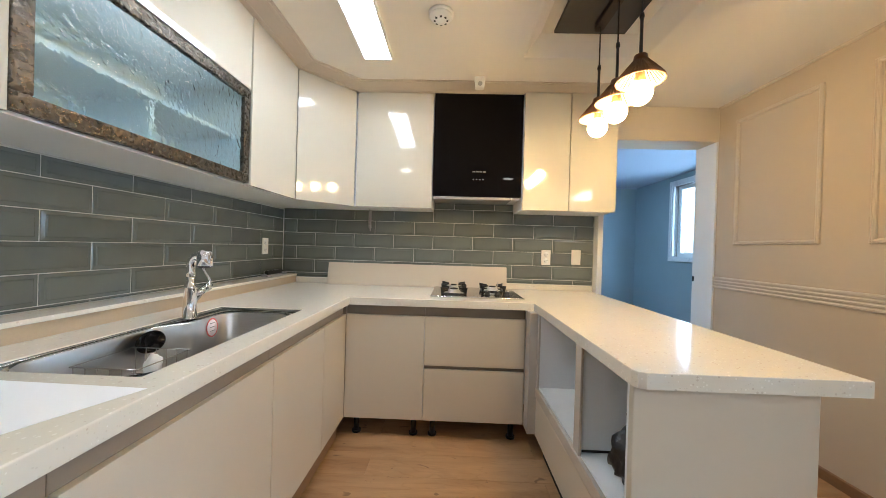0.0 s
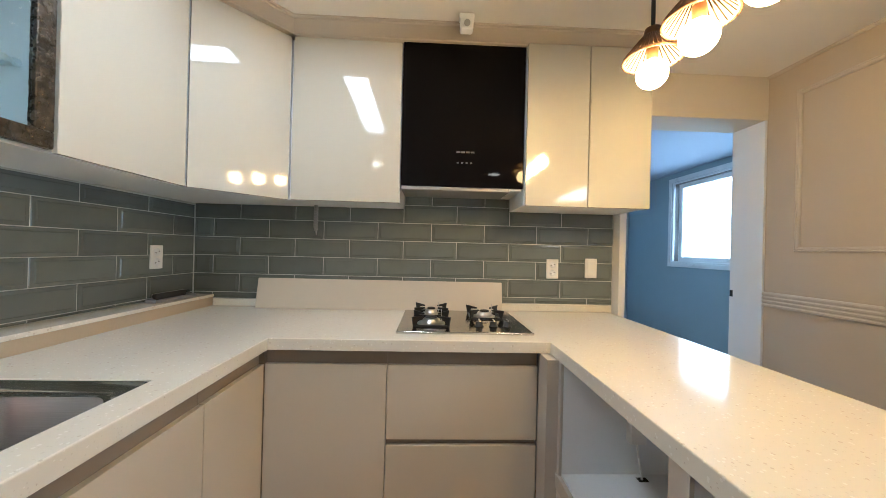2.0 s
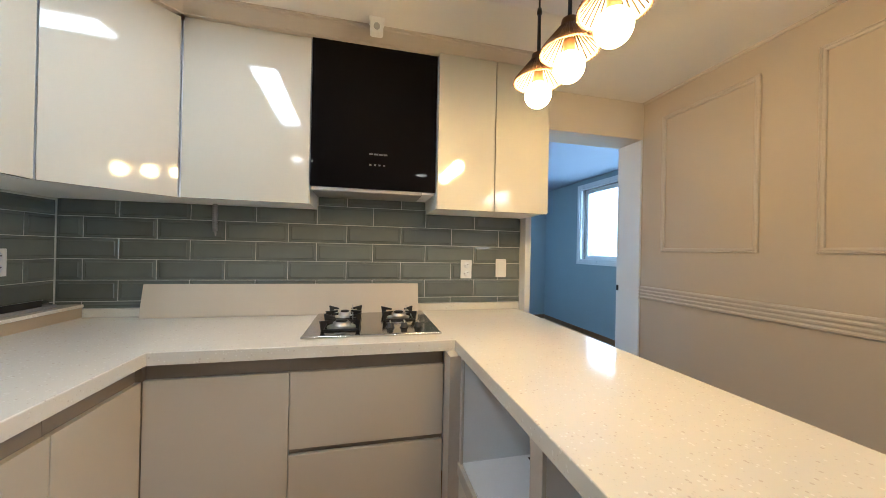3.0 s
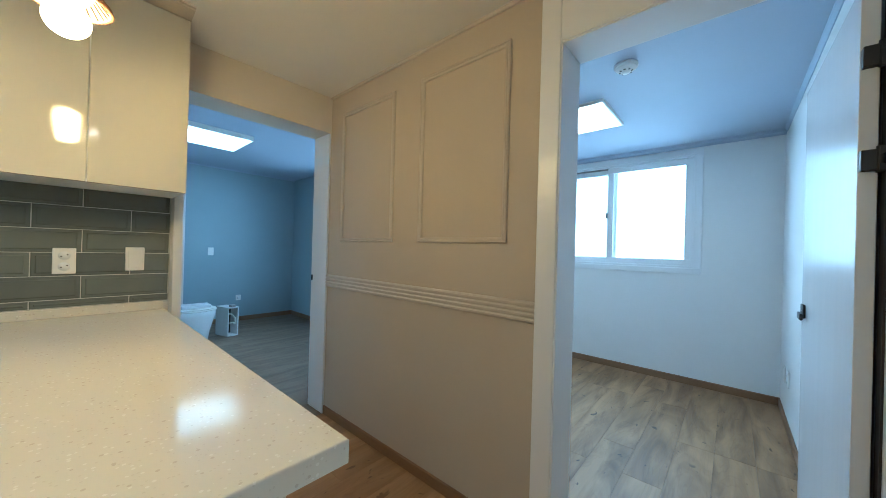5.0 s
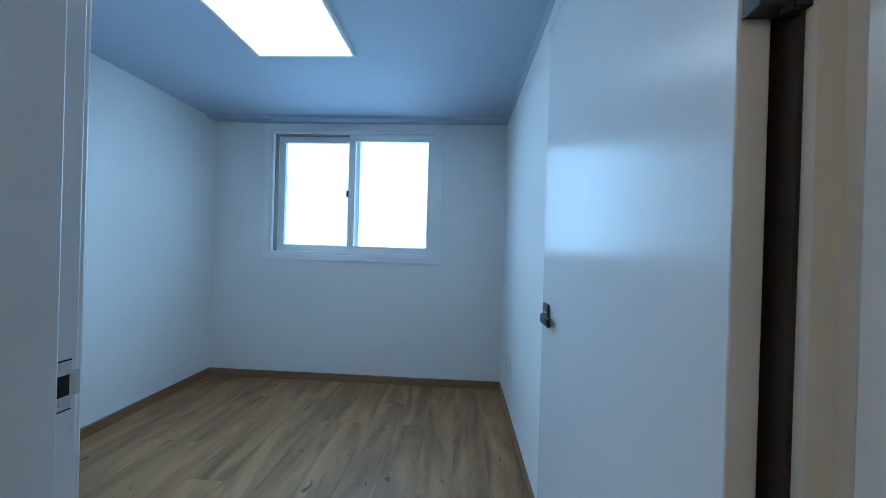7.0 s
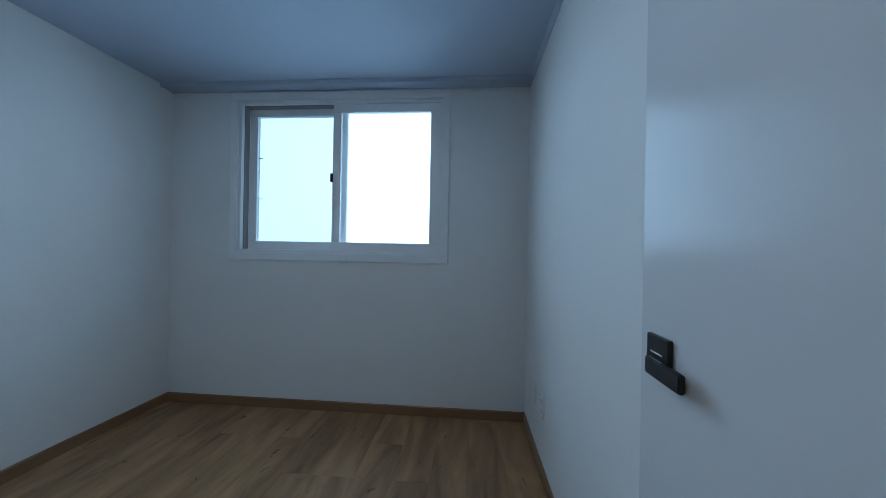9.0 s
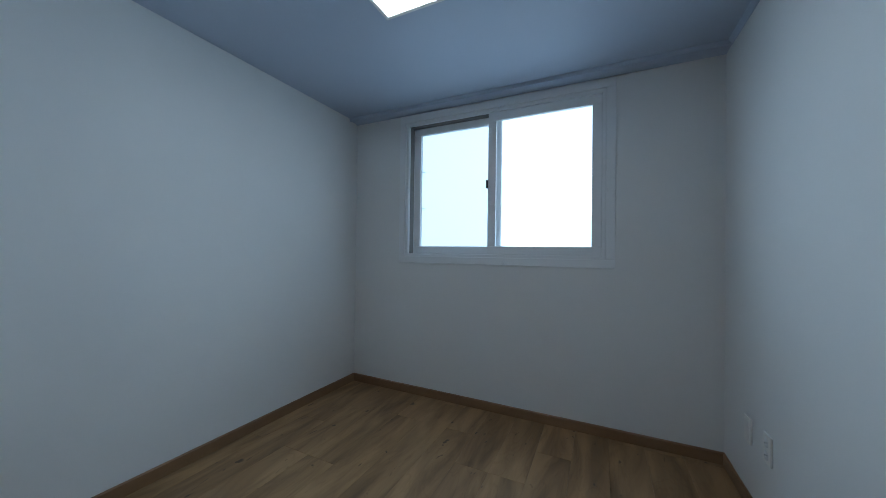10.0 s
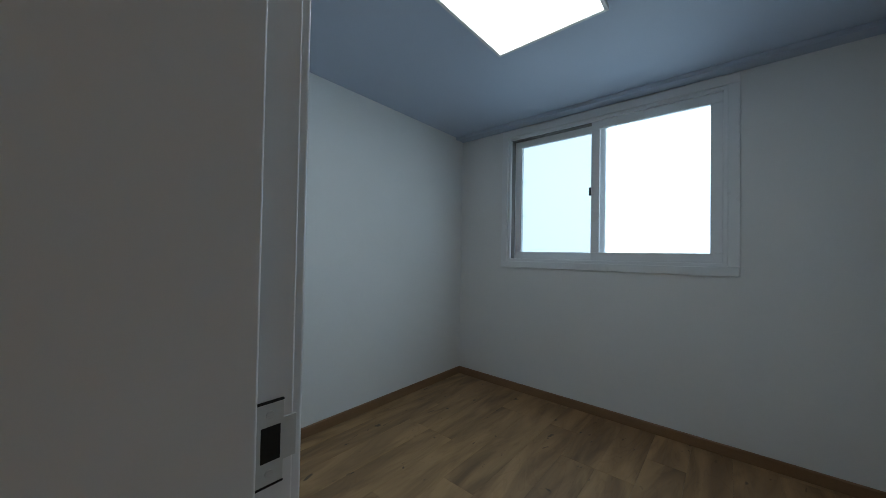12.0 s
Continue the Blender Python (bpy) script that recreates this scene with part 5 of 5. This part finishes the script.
# ---- blue room things ----
tl = thing("toilet", (3.135, 3.37, 0), "unfitted white porcelain toilet standing in the blue room", "toilet", turn=0)
sub("bowl", spin(bmesh.new(), (0, 0, 0), [(0.001, 0), (0.135, 0), (0.140, 0.02), (0.150, 0.12), (0.175, 0.26), (0.190, 0.33), (0.192, 0.375), (0.180, 0.385), (0.001, 0.385)], 36, 1.45, 1.0), M_PORC, tl)
sub("seat", spin(bmesh.new(), (0, 0, 0.3855), [(0.001, 0), (0.192, 0), (0.198, 0.006), (0.196, 0.016), (0.001, 0.018)], 36, 1.45, 1.0), M_WHITEPL, tl)
sub("lid", spin(bmesh.new(), (0, 0, 0.404), [(0.001, 0), (0.186, 0), (0.192, 0.006), (0.180, 0.016), (0.001, 0.020)], 36, 1.45, 1.0), M_WHITEPL, tl)
bt = bmesh.new()
bx(bt, (3.04, 3.27, 0.4246), (3.34, 3.46, 0.461), 0.006)
one("flat_carton", bt, M_CARCASS, "flat pale carton lying on the toilet lid", "box")
bt = bmesh.new()
bx(bt, (2.93, 3.30, 0.4246), (3.035, 3.50, 0.438), 0.004)
one("flat_carton", bt, M_FLEX, "thin grey leaflet pack lying on the toilet lid", "box")
cb = thing("open_cabinet_box", (3.577, 3.488, 0), "narrow white open-fronted cabinet box with hoses inside", "cabinet", turn=15)
for lo, hi in (((-0.07, -0.135, 0), (-0.058, 0.135, 0.38)), ((0.058, -0.135, 0), (0.07, 0.135, 0.38)), ((-0.058, -0.135, 0.368), (0.058, 0.135, 0.38)), ((-0.058, -0.135, 0), (0.058, 0.135, 0.012)), ((-0.058, 0.123, 0.012), (0.058, 0.135, 0.368))):
    sub("panel", B((lo, hi), bev=0.001), M_CARCASS, cb)
# near-black block fills the box to give the shaded look of its inside
sub("inner_shade", B(((-0.057, 0.02, 0.013), (0.057, 0.122, 0.367))), M_DARK, cb)
sub("hose", tube(bmesh.new(), [(-0.045, -0.10, 0.30), (-0.01, -0.12, 0.285), (0.03, -0.12, 0.23), (0.042, -0.10, 0.17), (0.02, -0.09, 0.15)], 0.010, 10), M_WHITEPL, cb)
sub("hose", tube(bmesh.new(), [(-0.05, -0.08, 0.16), (0.0, -0.11, 0.175), (0.045, -0.10, 0.15)], 0.009, 10), M_WHITEPL, cb)
sub("valve", B(((-0.02, -0.12, 0.3805), (0.045, -0.06, 0.408)), bev=0.004), M_ALU, cb)
wc = thing("bathroom_wall_cabinet", (3.20, 5.2995, 1.36), "white wall cabinet above the bathroom tiles", "cabinet")
sub("body", B(((-0.55, -0.15, 0), (0.55, -0.0003, 0.74)), bev=0.002), M_CARCASS, wc)
for k in range(3):
    sub("door", B(((-0.548 + k * 0.366, -0.169, 0.002), (-0.186 + k * 0.366, -0.1505, 0.738)), bev=0.002), M_WHITEPL, wc)
for i in range(4):
    for j in range(8):
        x0, z0 = 2.102 + i * 0.424, 0.002 + j * 0.29
        sub("tile", B(((x0, 5.292, z0), (x0 + 0.421, 5.2996, z0 + 0.287)), bev=0.001), M_BATH, wall_bath)

# ---- pieces: tiles ----
PW, PH = 0.319, 0.1075


def tile_mesh(w, h):
    bm = bmesh.new()
    e, d0, d1, i = 0.0017, 0.0008, 0.0068, 0.016
    i = min(i, w * 0.4, h * 0.4)
    rings = []
    for off, dep in ((e, 0.0), (e, d0), (e + 0.002, d0 + 0.0016), (e + i * 0.78, d0 + 0.0026), (e + i, d1)):
        rings.append([bm.verts.new((x, -dep, z)) for x, z in ((off, off), (w - off, off), (w - off, h - off), (off, h - off))])
    for p, q in zip(rings, rings[1:]):
        for k in range(4):
            bm.faces.new((p[k], p[(k + 1) % 4], q[(k + 1) % 4], q[k]))
    bm.faces.new(rings[-1])
    return mesh_of("tile", bm, M_TILE)


TILES = {}


def tile(parent, m, w, h):
    key = (round(w, 3), round(h, 3))
    if key not in TILES:
        TILES[key] = tile_mesh(w, h)
    ob = new("tile", TILES[key])
    ob.parent = parent
    ob.matrix_basis = m


def tiled(parent, lo, hi, j0, place, tops):
    """Half-bond courses between lo and hi along the wall; j0: a joint of the first course."""
    z = tops[0]
    for r in range(len(tops) - 1):
        z0, z1 = tops[r], tops[r + 1]
        x = j0[r % 2]
        while x > lo:
            x -= PW
        while x < hi:
            a, b = max(x, lo), min(x + PW, hi)
            if b - a > 0.02:
                tile(parent, place(a, z0), b - a, z1 - z0)
            x += PW


COURSES = [0.9085, 0.945, 1.053, 1.1605, 1.268, 1.3755, 1.483]
bm = B(((0.0, 0.6885, 0.90), (2.502, 0.6899, 1.56)))
structure("tile_grout_north", bm, M_GROUT, "pale grout bed of the hob wall tiles", "grout")
structure("tile_grout_west", B(((0.0001, -2.40, 0.93), (0.0015, 0.6884, 1.47))), M_GROUT, "pale grout bed of the sink wall tiles", "grout")
tiled(wall_north, 0.004, 2.500, (1.07, 1.222), lambda a, z: pose(a, 0.6885, z), COURSES)
tiled(wall_north, 1.226, 1.854, (1.07, 1.222), lambda a, z: pose(a, 0.6885, z), [1.483, 1.56])
CW = [0.9325, 0.945, 1.053, 1.1605, 1.268, 1.3755, 1.450]
tiled(wall_west, -2.40, 0.682, (0.53, 0.37), lambda a, z: pose(0.0015, a, z, 0, 0, 90), CW)


# ---- pieces: floor planks ----
def plank_mesh(w, l, m):
    bm = bmesh.new()
    bx(bm, (0.0004, 0.0004, -0.0079), (l - 0.0004, w - 0.0004, 0.0))
    bmesh.ops.bevel(bm, geom=[e for e in bm.edges if all(v.co.z > -0.001 for v in e.verts)], offset=0.0006, segments=1, affect="EDGES")
    return mesh_of("plank", bm, m)


def planks(parent, x0, x1, y0, y1, m, seed, w=0.19, l=1.22):
    rnd = random.Random(seed)
    cache = {}
    y = y0
    while y < y1 - 0.001:
        ww = min(w, y1 - y)
        x = x0 - rnd.choice((0.0, 0.31, 0.61, 0.92))
        while x < x1 - 0.001:
            a, b = max(x, x0), min(x + l, x1)
            key = (round(ww, 3), round(b - a, 3))
            if key not in cache:
                cache[key] = plank_mesh(ww, b - a, m)
            ob = new("plank", cache[key])
            ob.parent = parent
            ob.matrix_basis = pose(a, y, 0)
            x += l
        y += w


planks(floor_k, 0.66, 3.40, -2.19, 0.62, M_FLOOR_KIT, 1)
planks(floor_b, 3.60, 6.08, -1.93, 0.66, M_FLOOR_BED, 2)
planks(floor_b, 3.40, 3.60, -1.985, -1.06, M_FLOOR_BED, 3)
planks(floor_bl, BX0, BX1, 0.84, BY1, M_FLOOR_BLUE, 4)
planks(floor_bl, 2.503, 3.40, 0.62, 0.84, M_FLOOR_BLUE, 5)
for x0, x1, y0, y1, nm in ((0.0, 3.40, -7.0, -2.19, "floor_living_west"), (3.40, 7.0, -7.0, -2.19, "floor_living_east")):
    structure(nm, B(((x0, y0, -0.0079), (x1, y1, 0.0))), M_FLOOR_KIT, "warm oak living room floor", "floor")
